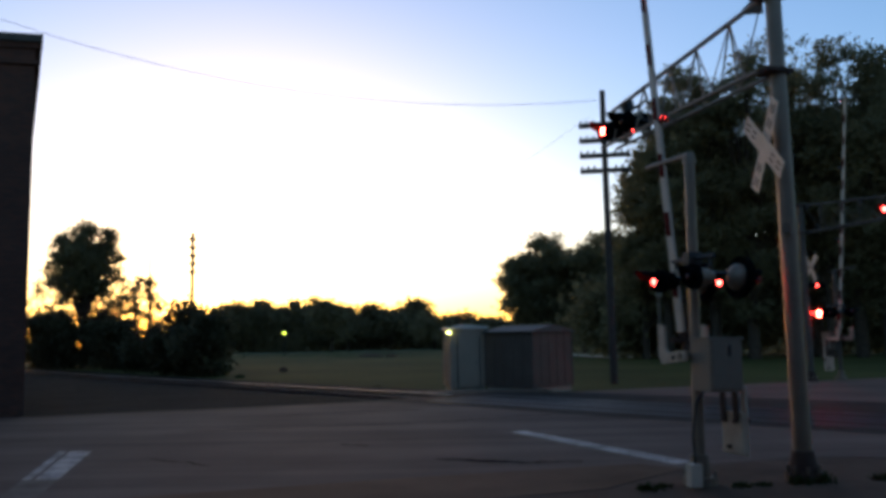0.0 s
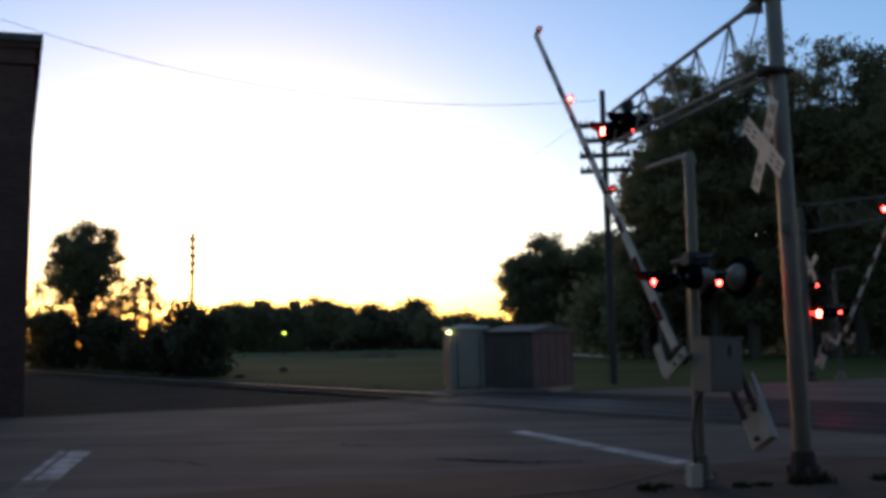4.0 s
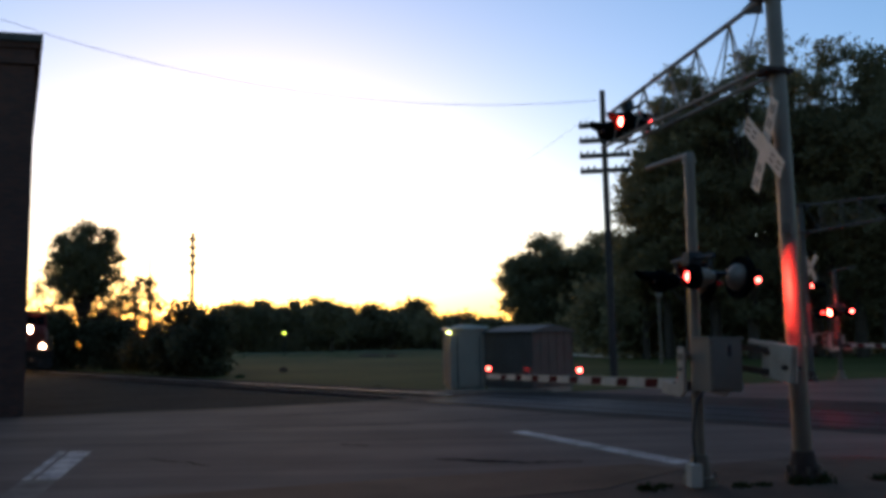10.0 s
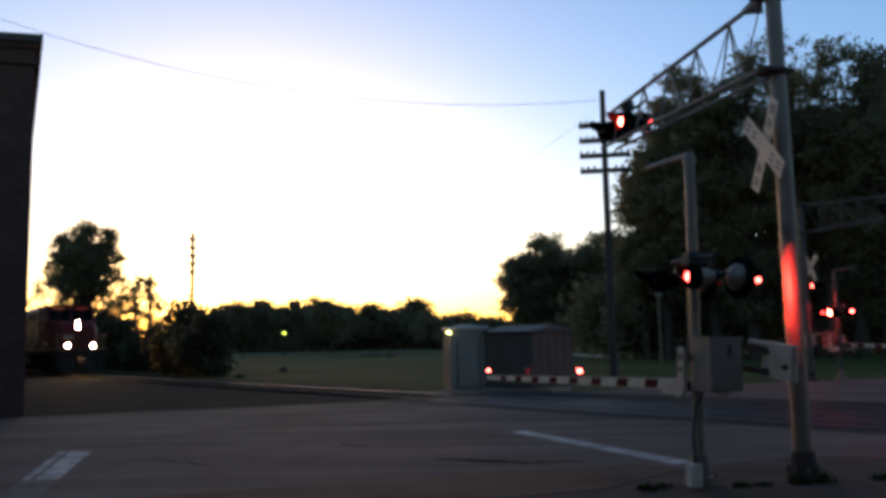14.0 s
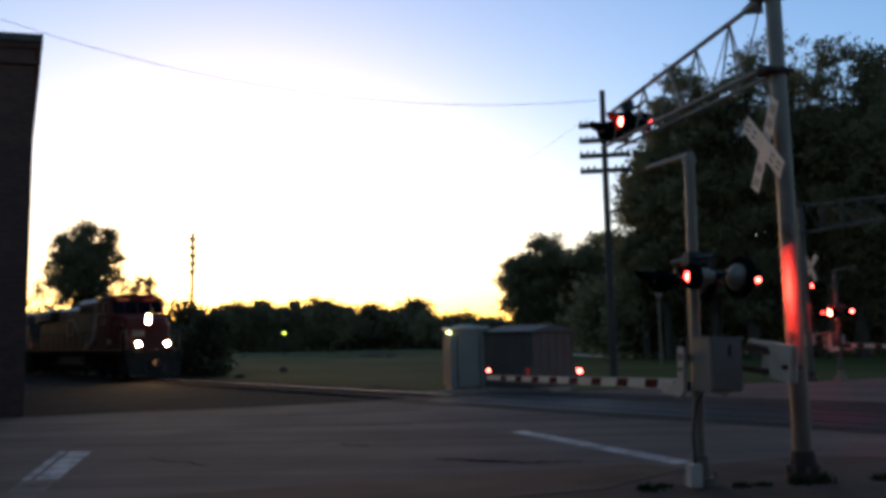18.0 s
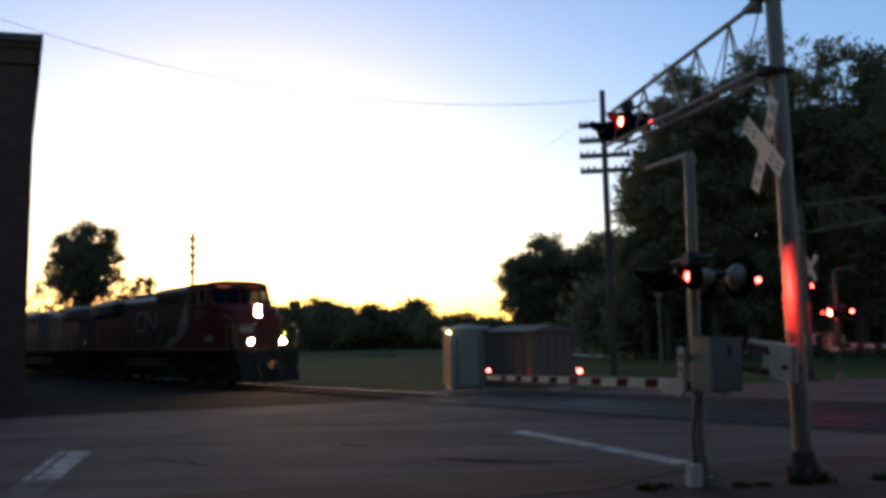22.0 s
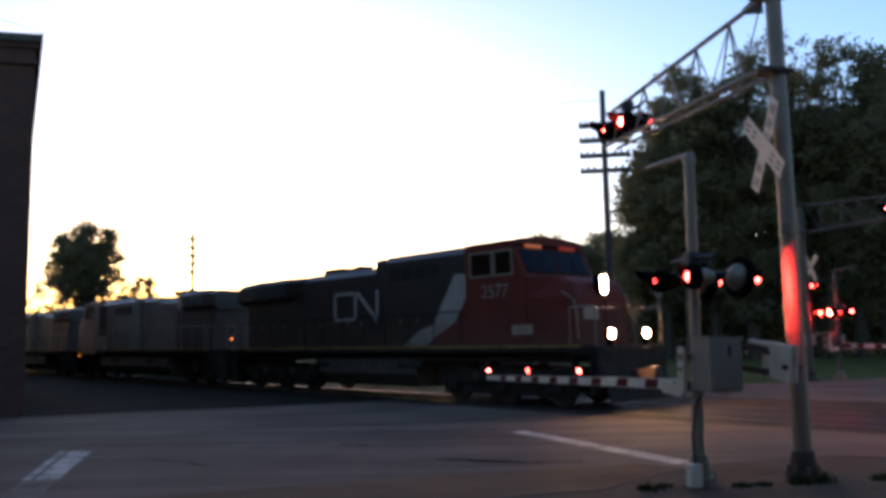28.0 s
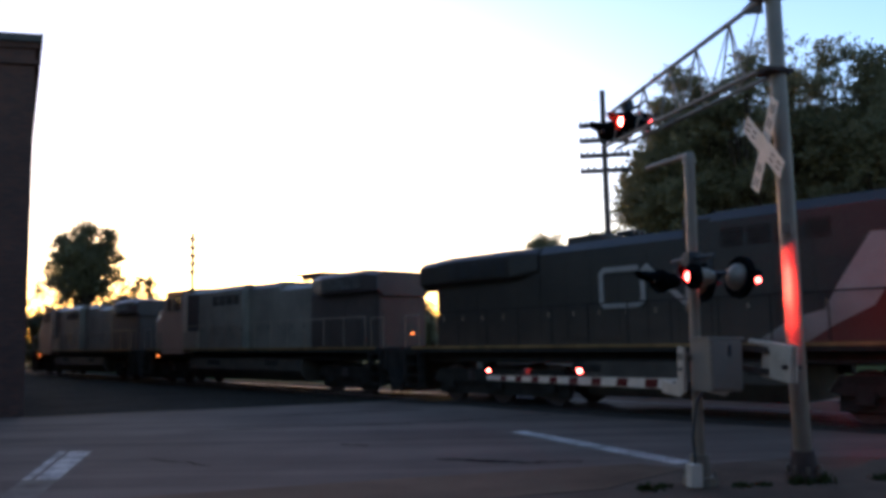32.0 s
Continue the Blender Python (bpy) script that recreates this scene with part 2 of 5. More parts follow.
def part(name, bm, mat, parent=None, label="", at=None):
    ob = new(name, mesh_of(name, bm, mat))
    ob.parent = parent
    if at is not None:
        ob.matrix_basis = at
    if label:
        ob["label"] = label
    return ob


def thing(name, label, category, at=Matrix(), group="", kind=""):
    ob = new(name)
    ob.matrix_basis = at
    return tagged(ob, label, category, group, kind)


def smooth(ob):
    for f in ob.data.polygons:
        f.use_smooth = True
    return ob


B = bmesh.new

# ---------------------------------------------------------------- plan
ROAD_ANGLE = 17.5
GATE = Vector((3.07, 10.28))
RD = Vector((math.cos(radians(ROAD_ANGLE)), math.sin(radians(ROAD_ANGLE))))
CD = Vector((-RD.y, RD.x))
RAIL_Z = 0.0
T0 = Vector((0.0, 26.49))
TD = Vector((0.6711, -0.7413))
TN = Vector((-0.7413, -0.6711))
CURVE_AT, CURVE_R = -12.0, 600.0


def track(s):
    """Centre of the track and its heading at the distance s along it."""
    o = max(0.0, CURVE_AT - s)
    h = math.atan2(TD.y, TD.x)
    if o == 0:
        p = T0 + TD * s
        return p, h
    a = o / CURVE_R
    p = T0 + TD * CURVE_AT - TD * (CURVE_R * math.sin(a)) - TN * (CURVE_R * (1 - math.cos(a)))
    return p, h - a


def plan(r, c):
    """A place from the distance along the road and across it, seen from the near gate."""
    return GATE + RD * r + CD * c


def sheet(name, pts, z, mat, label, category, thick=0.0, kind="structure"):
    bm = B()
    if thick:
        prism_xy(bm, pts, z - thick, z)
    else:
        bm.faces.new([bm.verts.new((x, y, z)) for x, y in pts])
    ob = part(name, bm, mat)
    return tagged(ob, label, category, kind=kind)


def prism_xy(bm, pts, z0, z1):
    a = [bm.verts.new((x, y, z0)) for x, y in pts]
    b = [bm.verts.new((x, y, z1)) for x, y in pts]
    k = len(pts)
    fs = [bm.faces.new(a[::-1]), bm.faces.new(b)]
    fs += [bm.faces.new((a[i], a[(i + 1) % k], b[(i + 1) % k], b[i])) for i in range(k)]
    bmesh.ops.recalc_face_normals(bm, faces=fs)


def ground():
    bm = B()
    S = 2500.0
    bm.faces.new([bm.verts.new(p) for p in ((-S, -S, -0.2), (S, -S, -0.2), (S, S, -0.2), (-S, S, -0.2))])
    tagged(part("ground", bm, GRASS), "mown dark green grass of a wide flat field", "grass", kind="structure")
    P = lambda r, c: tuple(plan(r, c))
    sheet("road", [P(-60, 0.2), P(-1.2, 0.2), P(0.9, 1.3), P(2.8, 1.3), P(4.8, 0.0), P(9, -2.0), P(40, -6), P(80, -6), P(80, 17.5), P(4.2, 16.2), P(0.3, 15.6), P(-9.6, 15.4), P(-60, 15.4)], 0.0, ASPHALT,
          "worn grey asphalt road with cracks and patches", "road", thick=0.19)
    sheet("dirt_verge", [P(-60, -40), P(60, -40), P(60, -6.2), P(9, -2.2), P(4.8, -0.2), P(2.8, 1.29), P(0.9, 1.29), P(-1.2, 0.19), P(-60, 0.19)], -0.004, DIRT, "bare trodden dirt verge with weeds beside the road", "ground", thick=0.18)
    sheet("road_shoulder", [P(-60, 0.2), P(-1.2, 0.2), P(0.5, 1.1), P(0.2, 1.75), P(-3, 1.95), P(-8, 2.0), P(-60, 2.0)], 0.003, SHOULDER, "brownish worn paving strip along the road", "road")
    rc = random.Random(9)
    for r0, c0, r1, c1, wd in ((-2.9, 5.5, -3.3, 5.9, 0.05), (-2.3, 3.5, -1.2, 2.5, 0.09), (-1.2, 2.5, -0.4, 2.3, 0.05), (-6, 9.5, -1, 8.8, 0.035), (-1, 8.8, 3, 9.3, 0.03), (-6.5, 5.5, -5.6, 4.2, 0.03), (-5, 12.5, 0, 12.2, 0.04)):
        bm, prev, n = B(), None, 14
        for i in range(n + 1):
            t = i / n
            k = wd * (0.35 + rc.random()) * (1 if 0 < i < n else 0.15)
            x, y = plan(r0 + (r1 - r0) * t + rc.uniform(-0.05, 0.05), c0 + (c1 - c0) * t + rc.uniform(-0.07, 0.07))
            ring = (bm.verts.new((x, y - k, 0.004)), bm.verts.new((x, y + k, 0.004)))
            if prev:
                bm.faces.new((prev[0], ring[0], ring[1], prev[1]))
            prev = ring
        tagged(part("road_crack", bm, TAR), "dark tar-filled crack in the asphalt", "road crack", kind="structure")
    sheet("stop_line", [P(*x) for x in ((0.38, 6.40), (0.05, 6.25), (0.62, 1.45), (0.98, 1.6))], 0.004, LINE, "worn white painted stop line on the asphalt", "road marking")
    # the other line is worn through along its length, and almost gone at its end
    tl, tr, br, bl = (Vector(q) for q in ((-6.8, 14.74), (-6.19, 14.64), (-5.37, 11.63), (-5.89, 11.67)))
    ends = (bl + (bl - tl) * 0.62, br + (br - tr) * 0.62)
    for f0, f1 in ((0.0, 0.24), (0.34, 1.0)):
        sheet("stop_line", [tuple(x) for x in (bl.lerp(br, f0), bl.lerp(br, f1), tl.lerp(tr, f1), tl.lerp(tr, f0))], 0.004, LINE, "worn white painted stop line on the asphalt", "road marking")
    sheet("stop_line", [tuple(x) for x in (*ends, br, bl)], 0.004, LINE_FAINT, "almost worn away white stop line on the asphalt", "road marking")


def trackside():
    """Bare dark cinders between the road, the brick building and the track."""
    pts = []
    for i in range(13):
        p, h = track(-1.5 - i * 7.5)
        pts.append(tuple(p + Vector((math.sin(h), -math.cos(h))) * 2.2))
    a, b = plan(-9.0, 15.38), plan(-60, 15.38)
    sheet("trackside", pts + [(-100.0, 60.0), tuple(b), tuple(a)], -0.075, GRAVEL, "dark cinder ground between the road and the railway", "gravel", thick=0.1)


def ballast():
    bm = B()
    n = 60
    rows = []
    for i in range(n + 1):
        s = -190 + i * (189.0 / n)
        p, h = track(s)
        side = Vector((math.sin(h), -math.cos(h)))
        rows.append([(*(p + side * o), z) for o, z in ((9.0, -0.19), (5.0, -0.1), (1.7, -0.09), (0.78, -0.1), (-0.78, -0.1), (-1.7, -0.09), (-3.4, -0.12), (-4.4, -0.21))])
    vs = [[bm.verts.new(p) for p in r] for r in rows]
    for a, b in zip(vs, vs[1:]):
        for j in range(len(a) - 1):
            bm.faces.new((a[j], a[j + 1], b[j + 1], b[j]))
    tagged(part("ballast", bm, GRAVEL), "dark crushed stone ballast under the railway track", "gravel", kind="structure")


def rails():
    for side in (0.7525, -0.7525):
        th = thing("rail", "worn steel rail with a bright top", "rail", group="rails of the track")
        for k, (z0, z1, w, m) in enumerate(((-0.17, 0.0, 0.016, RUST), (-0.035, 0.0, 0.072, RAILSTEEL if side < 0 else RAILDULL), (-0.175, -0.155, 0.14, RUST))):
            bm = B()
            prev = None
            for i in range(81):
                s = -190 + i * 3.0
                p, h = track(s)
                sd = Vector((math.sin(h), -math.cos(h)))
                ring = [bm.verts.new((*(p + sd * (side + o * w / 2)), RAIL_Z + z + (0.003 if k == 1 and z == z1 else 0))) for o, z in ((-1, z0), (1, z0), (1, z1), (-1, z1))]
                if prev:
                    for j in range(4):
                        bm.faces.new((prev[j], prev[(j + 1) % 4], ring[(j + 1) % 4], ring[j]))
                prev = ring
            bmesh.ops.recalc_face_normals(bm, faces=bm.faces)
            part(("web", "head", "foot")[k], bm, m, th)


ground()
trackside()
ballast()
rails()

# ---------------------------------------------------------------- crossing signals
TIPS = []
LENSES = []      # (lens, phase) of the lamps that flash by turns


def ball(bm, c, r, seg=16):
    """A lens ball, lit on its -x half and dark on the other."""
    v = bmesh.ops.create_uvsphere(bm, u_segments=seg, v_segments=seg // 2, radius=r, matrix=Matrix.Translation(c) @ pose(0, 0, 0, 0, 90, 0))["verts"]
    for f in {f for w in v for f in w.link_faces}:
        f.material_index = 0 if f.calc_center_median().x < c[0] else 1
    return bm


def flasher(parent, at, phase, r_disc=0.255, name="flasher_lamp", mat=None, back=False, r=0.074, hood=0.24, silver=False):
    """A round crossing lamp that looks along its own -x."""
    bm = B()
    rod(bm, (-0.03, 0, 0), (0.03, 0, 0), r_disc, seg=28)
    lamp = part(name, bm, SOOT, parent, "round black background disc of a crossing lamp", at)
    bm = B()
    if back:
        for k in range(5):
            a0, a1 = radians(18 * k), radians(18 * k + 18)
            rod(bm, (0.03 + 0.13 * math.sin(a0), 0, 0), (0.03 + 0.13 * math.sin(a1), 0, 0), 0.165 * math.cos(a0), max(0.02, 0.165 * math.cos(a1)), seg=28)
    else:
        rod(bm, (0.03, 0, 0), (0.2, 0, 0), 0.13, 0.1, seg=20)
        rod(bm, (0.2, 0, 0), (0.27, 0, 0), 0.1, 0.06, seg=20)
    part("back_shell", bm, ALU if back or silver else SOOT, lamp, "domed aluminium lamp back" if back or silver else "black lamp back")
    part("disc_rim", tube(B(), (-0.035, 0, 0), (0.035, 0, 0), r_disc + 0.008, 0.02), SOOT, lamp)
    part("collar", tube(B(), (-0.03, 0, 0), (-0.19 if mat is RED_ON else -0.03 - r * 1.15, 0, 0), r * 1.22), SOOT, lamp)
    if back:
        side = smooth(part("side_lens", ball(B(), (0, 0, 0), 0.03, 12), [RED_SIDE, RED_OFF], lamp, "small red side lens", pose(-0.15, 0.15, -0.02, 0, 0, 235)))
        LENSES.append((side, phase))
        part("side_housing", rod(B(), (0.002, 0, 0), (0.06, 0, 0), 0.034, 0.02, 12), SOOT, lamp, "", pose(-0.15, 0.15, -0.02, 0, 0, 235))
    bm = B()
    n = 18
    for i in range(n + 1):
        a = radians(0 + 180 * i / n)
        y, z = (r_disc if r_disc < 0.2 else 0.155) * 0.86 * math.cos(a), (r_disc if r_disc < 0.2 else 0.155) * 0.86 * math.sin(a)
        ln = hood * (0.2 + 0.8 * max(0.0, math.sin(a)) ** 0.5)
        for k in (1.0, 1.04):
            bm.verts.new((-0.03, y * k, z * k)), bm.verts.new((-0.03 - ln, y * k * 0.97, z * k * 0.97))
    bm.verts.ensure_lookup_table()
    for i in range(n):
        for o in (0, 2):
            j = i * 4 + o
            bm.faces.new((bm.verts[j], bm.verts[j + 1], bm.verts[j + 5], bm.verts[j + 4]))
        j = i * 4
        bm.faces.new((bm.verts[j + 1], bm.verts[j + 3], bm.verts[j + 7], bm.verts[j + 5]))
    part("hood", bm, SOOT, lamp, "long black visor")
    lens = smooth(part("lens", ball(B(), (0, 0, 0), r, 20), [mat or RED_SIDE, RED_OFF], lamp, "red glass lens", pose(-0.03, 0, 0)))
    LENSES.append((lens, phase))
    return lamp


def crossbuck(parent, at):
    cb = part("crossbuck", rod(B(), (-0.02, 0, 0), (0.05, 0, 0), 0.03, seg=8), GALV, parent, "white crossed boards of a crossbuck sign", at)
    for k, (a, x) in enumerate(((-56, -0.03), (42, -0.05))):
        bm = B()
        rot = Matrix.Rotation(radians(a), 3, "X")
        box(bm, (x, 0, 0), (0.012, 1.24, 0.23), rot)
        board = part("board", bm, WHITE, cb)
        bm = B()
        for j in range(6):
            y = -0.5 + j * 0.2
            if abs(y) < 0.12:
                continue
            for z in (0.035, -0.035):
                p = rot @ Vector((0, y, z))
                box(bm, (x - 0.008, p.y, p.z), (0.004, 0.11, 0.022), rot)
        tagged(part("lettering", bm, RUST, board, "black lettering bars"), kind="stuff")
    return cb


def gate(at, length, lamps, label, group, phases, tip_from):
    metal = ALU if tip_from else ALU_DIMMED
    g = thing("crossing_gate", label, "crossing gate", at, group)
    bm = rod(B(), (0, 0, 0.02), (0, 0, 0.36), 0.14, 0.1, 20)
    rod(bm, (0, 0, -0.05), (0, 0, 0.1), 0.21, 0.2, seg=20)
    part("base", bm, GALV, g, "cast metal base")
    for i in range(4):
        a = radians(45 + 90 * i)
        part("bolt", rod(B(), (0.18 * math.cos(a), 0.18 * math.sin(a), 0.1), (0.18 * math.cos(a), 0.18 * math.sin(a), 0.17), 0.018, seg=6), GALV, g)
    part("post", rod(B(), (0, 0, 0.2), (0, 0, 4.06), 0.066, seg=20), metal, g, "aluminium pole")
    part("post_cap", rod(B(), (0, 0, 4.05), (0, 0, 4.12), 0.07, 0.045, 20), metal, g)
    bm = pipe(B(), [(0, 0.02, 4.09), (0, 1.04, 4.13)], 0.036)
    rod(bm, (0, 0.0, 3.97), (0, 0, 4.06), 0.08, seg=16)
    part("top_bracket", bm, metal, g)
    # machine
    mb = part("gate_mechanism", box(B(), (0.08, -0.3, 1.445), (0.42, 0.40, 0.62), bevel=0.02), BOXGREY, g, "grey metal gate machine case")
    part("case_lid", box(B(), (0.09, -0.3, 1.765), (0.48, 0.42, 0.03), bevel=0.008), BOXGREY, mb)
    part("case_door", box(B(), (0.09, -0.506, 1.445), (0.40, 0.014, 0.55), bevel=0.004), BOXGREY, mb)
    part("padlock", box(B(), (0.12, -0.52, 1.62), (0.03, 0.02, 0.13), bevel=0.006), BLACK, mb)
    bm = rod(B(), (-0.12, -0.1, 1.36), (0.48, -0.1, 1.36), 0.035, seg=12)
    part("drive_shaft", bm, GALV, mb)
    for z in (1.2, 1.7):
        part("clamp", box(B(), (0.05, -0.08, z), (0.16, 0.1, 0.06)), GALV, mb)
    # cable and junction box
    pts = [(-0.1, -0.3, 1.15), (-0.2, -0.28, 1.0), (-0.24, -0.25, 0.6), (-0.2, -0.22, 0.28)]
    part("cable", pipe(B(), pts, 0.018), BLACK, g)
    part("junction_box", box(B(), (-0.22, -0.22, 0.15), (0.15, 0.13, 0.27), bevel=0.012), WHITE, g, "small white junction box")
    # lamps
    z = 2.5
    bm = rod(B(), (0, -0.45, z + 0.26), (0, 0.45, z + 0.26), 0.03, seg=10)
    box(bm, (0, 0, z + 0.26), (0.2, 0.14, 0.16), bevel=0.02)
    ca = part("lamp_crossarm", bm, BLACK, g, "black lamp crossarm with junction box")
    for y in (0.38, -0.38):
        rod_bm = rod(B(), (-0.22, y, z + 0.05), (0.33 if tip_from else 0.6, y, z + 0.05), 0.025, seg=8)
        rod(rod_bm, (0, y, z + 0.05), (0, y, z + 0.27), 0.025, seg=8)
        part("lamp_stem", rod_bm, BLACK, ca)
    if tip_from:
        for y, yb, ph in ((0.38, 0.35, "P"), (-0.38, -0.44, "Q")):
            flasher(g, pose(-0.24, y, z), ph, 0.145, hood=0.32 if y > 0 else 0.14, silver=y < 0)
            flasher(g, pose(0.36, yb, z, 0, -8 if ph == "Q" else 0, 180), ph, 0.25, mat=RED_ON if ph == "Q" else RED_SIDE, back=True)
    else:
        for y, yb, ph in ((0.42, 0.46, "Q"), (-0.18, -0.05, "P")):
            lamp = flasher(g, pose(-0.24, y, z), ph, 0.17, hood=0.36)
            side = pose(0.1, 0.17, 0.03, 0, 0, 234)
            part("side_housing", rod(B(), (0.002, 0, 0), (0.09, 0, 0), 0.07, 0.04, 12), SOOT, lamp, "", side)
            LENSES.append((smooth(part("side_lens", ball(B(), (0, 0, 0), 0.065, 12), [RED_SIDE, RED_OFF], lamp, "small red side lens", side)), ph))
            front = flasher(g, pose(0.62, yb, z, 0, 0, 180), ph, 0.2, mat=RED_FAR, r=0.14 if ph == "Q" else 0.165)
            part("side_stem", rod(B(), (0.0, 0.12, 0), (-0.2, 0.24, 0), 0.02, seg=8), SOOT, front)
            LENSES.append((smooth(part("side_lens", ball(B(), (0, 0, 0), 0.055, 12), [RED_DIM, RED_OFF], front, "small red side lens", pose(-0.2, 0.24, 0, 0, 0, 30))), ph))
    # arm
    bm = B()
    root = lamps[3]
    prism(bm, [(root, -0.07), (length, -0.045), (length, 0.05), (root, 0.07)], -0.02, 0.02, axis="X")
    arm = part("gate_arm", bm, WHITE, g, "white and red striped gate arm", pose(0, 0, 1.30))
    n = int((length - root - 0.22) / 0.82)
    for i in range(n):
        y = root + 0.47 + i * 0.82
        hh = 0.071 - 0.022 * (y - root) / (length - root)
        hh *= 0.85
        prof = [(y, -hh), (y + 0.33, -hh), (y + 0.29, hh), (y - 0.04, hh)]
        part("red_stripe", prism(B(), prof, -0.023, 0.023, axis="X"), REFRED, arm, "red reflective stripe")
    for k, y in enumerate(lamps[:3]):
        bm = rod(B(), (0, y, 0.04), (0, y, 0.09), 0.02, seg=8)
        rod(bm, (0, y, 0.08), (0, y, 0.11), 0.05, seg=12)
        q = Matrix.Rotation(radians(50), 3, "Z")
        rod(bm, Vector((0, y, 0.158)) + q @ Vector((0.003, 0, 0)), Vector((0, y, 0.158)) + q @ Vector((0.075, 0, 0)), 0.06, 0.04, 14)
        part("arm_lamp", bm, BLACK, arm, "small lamp socket on the gate arm")
        if k == 0:
            TIPS.append((smooth(part("arm_lens", ball(B(), (0, 0, 0), 0.04, 12), [RED_SMALL, RED_OFF], arm, "small red lens", pose(0, y, 0.158, 0, 0, 50))), tip_from))
    for k, y in enumerate(lamps[1:3]):
        lens = smooth(part("arm_lens", ball(B(), (0, 0, 0), 0.04, 12), [RED_SMALL, RED_OFF], arm, "small red lens", pose(0, y, 0.158, 0, 0, 50)))
        LENSES.append((lens, phases[k]))
    bm = B()
    box(bm, (0.06, root - 0.02, -0.02), (0.08, 0.4, 0.12), bevel=0.01)
    box(bm, (0.12, root - 0.1, -0.03), (0.5, 0.06, 0.12), bevel=0.01)
    part("arm_bracket", bm, RUST, arm, "dark rusty arm bracket")
    # levers on the drive shaft, with the counterweights
    lever = part("lever", rod(B(), (-0.24, 0, 0), (0.46, 0, 0), 0.04, seg=14), GALV, g, "shaft with white side plates and counterweights", pose(0, 0, 1.55))
    for x in (-0.2, 0.42):
        prof = [(-0.07, 0.1), (0.06, 0.12), (0.075, -0.3), (0.16, -0.345), (0.42, -0.32), (0.46, -0.46), (0.05, -0.5), (-0.055, -0.44)]
        part("side_plate", prism(B(), prof, x - 0.02, x + 0.02, axis="X", bevel=0.004), CREAM, lever, "cream painted steel side plate")
    for z in (-0.16, -0.02):
        part("hub_bolt", rod(B(), (-0.235, 0, z), (-0.215, 0, z), 0.028, seg=10), BLACK, lever)
    for z in (0.12, -0.13):
        part("counterweight_arm", box(B(), (0.42, -0.42, z - 0.02), (0.035, 0.76, 0.075), Matrix.Rotation(radians(4), 3, "X"), bevel=0.006), RUST, lever)
    for i in range(2):
        part("counterweight", box(B(), (0.46 + 0.042 * i, -0.93 - 0.02 * i, -0.06), (0.04, 0.5, 0.42), Matrix.Rotation(radians(7), 3, "X"), bevel=0.012), CREAM, lever, "pale cream painted counterweight plate")
    part("weight_strap", box(B(), (0.5, -0.6, 0.16), (0.05, 0.42, 0.05), Matrix.Rotation(radians(7), 3, "X"), bevel=0.008), CREAM, lever)
    for y, z in ((-0.8, 0.05), (-1.1, -0.12)):
        part("weight_bolt", rod(B(), (0.39, y, z), (0.62, y, z), 0.028, seg=8), RUST, lever)
    return g, arm, lever


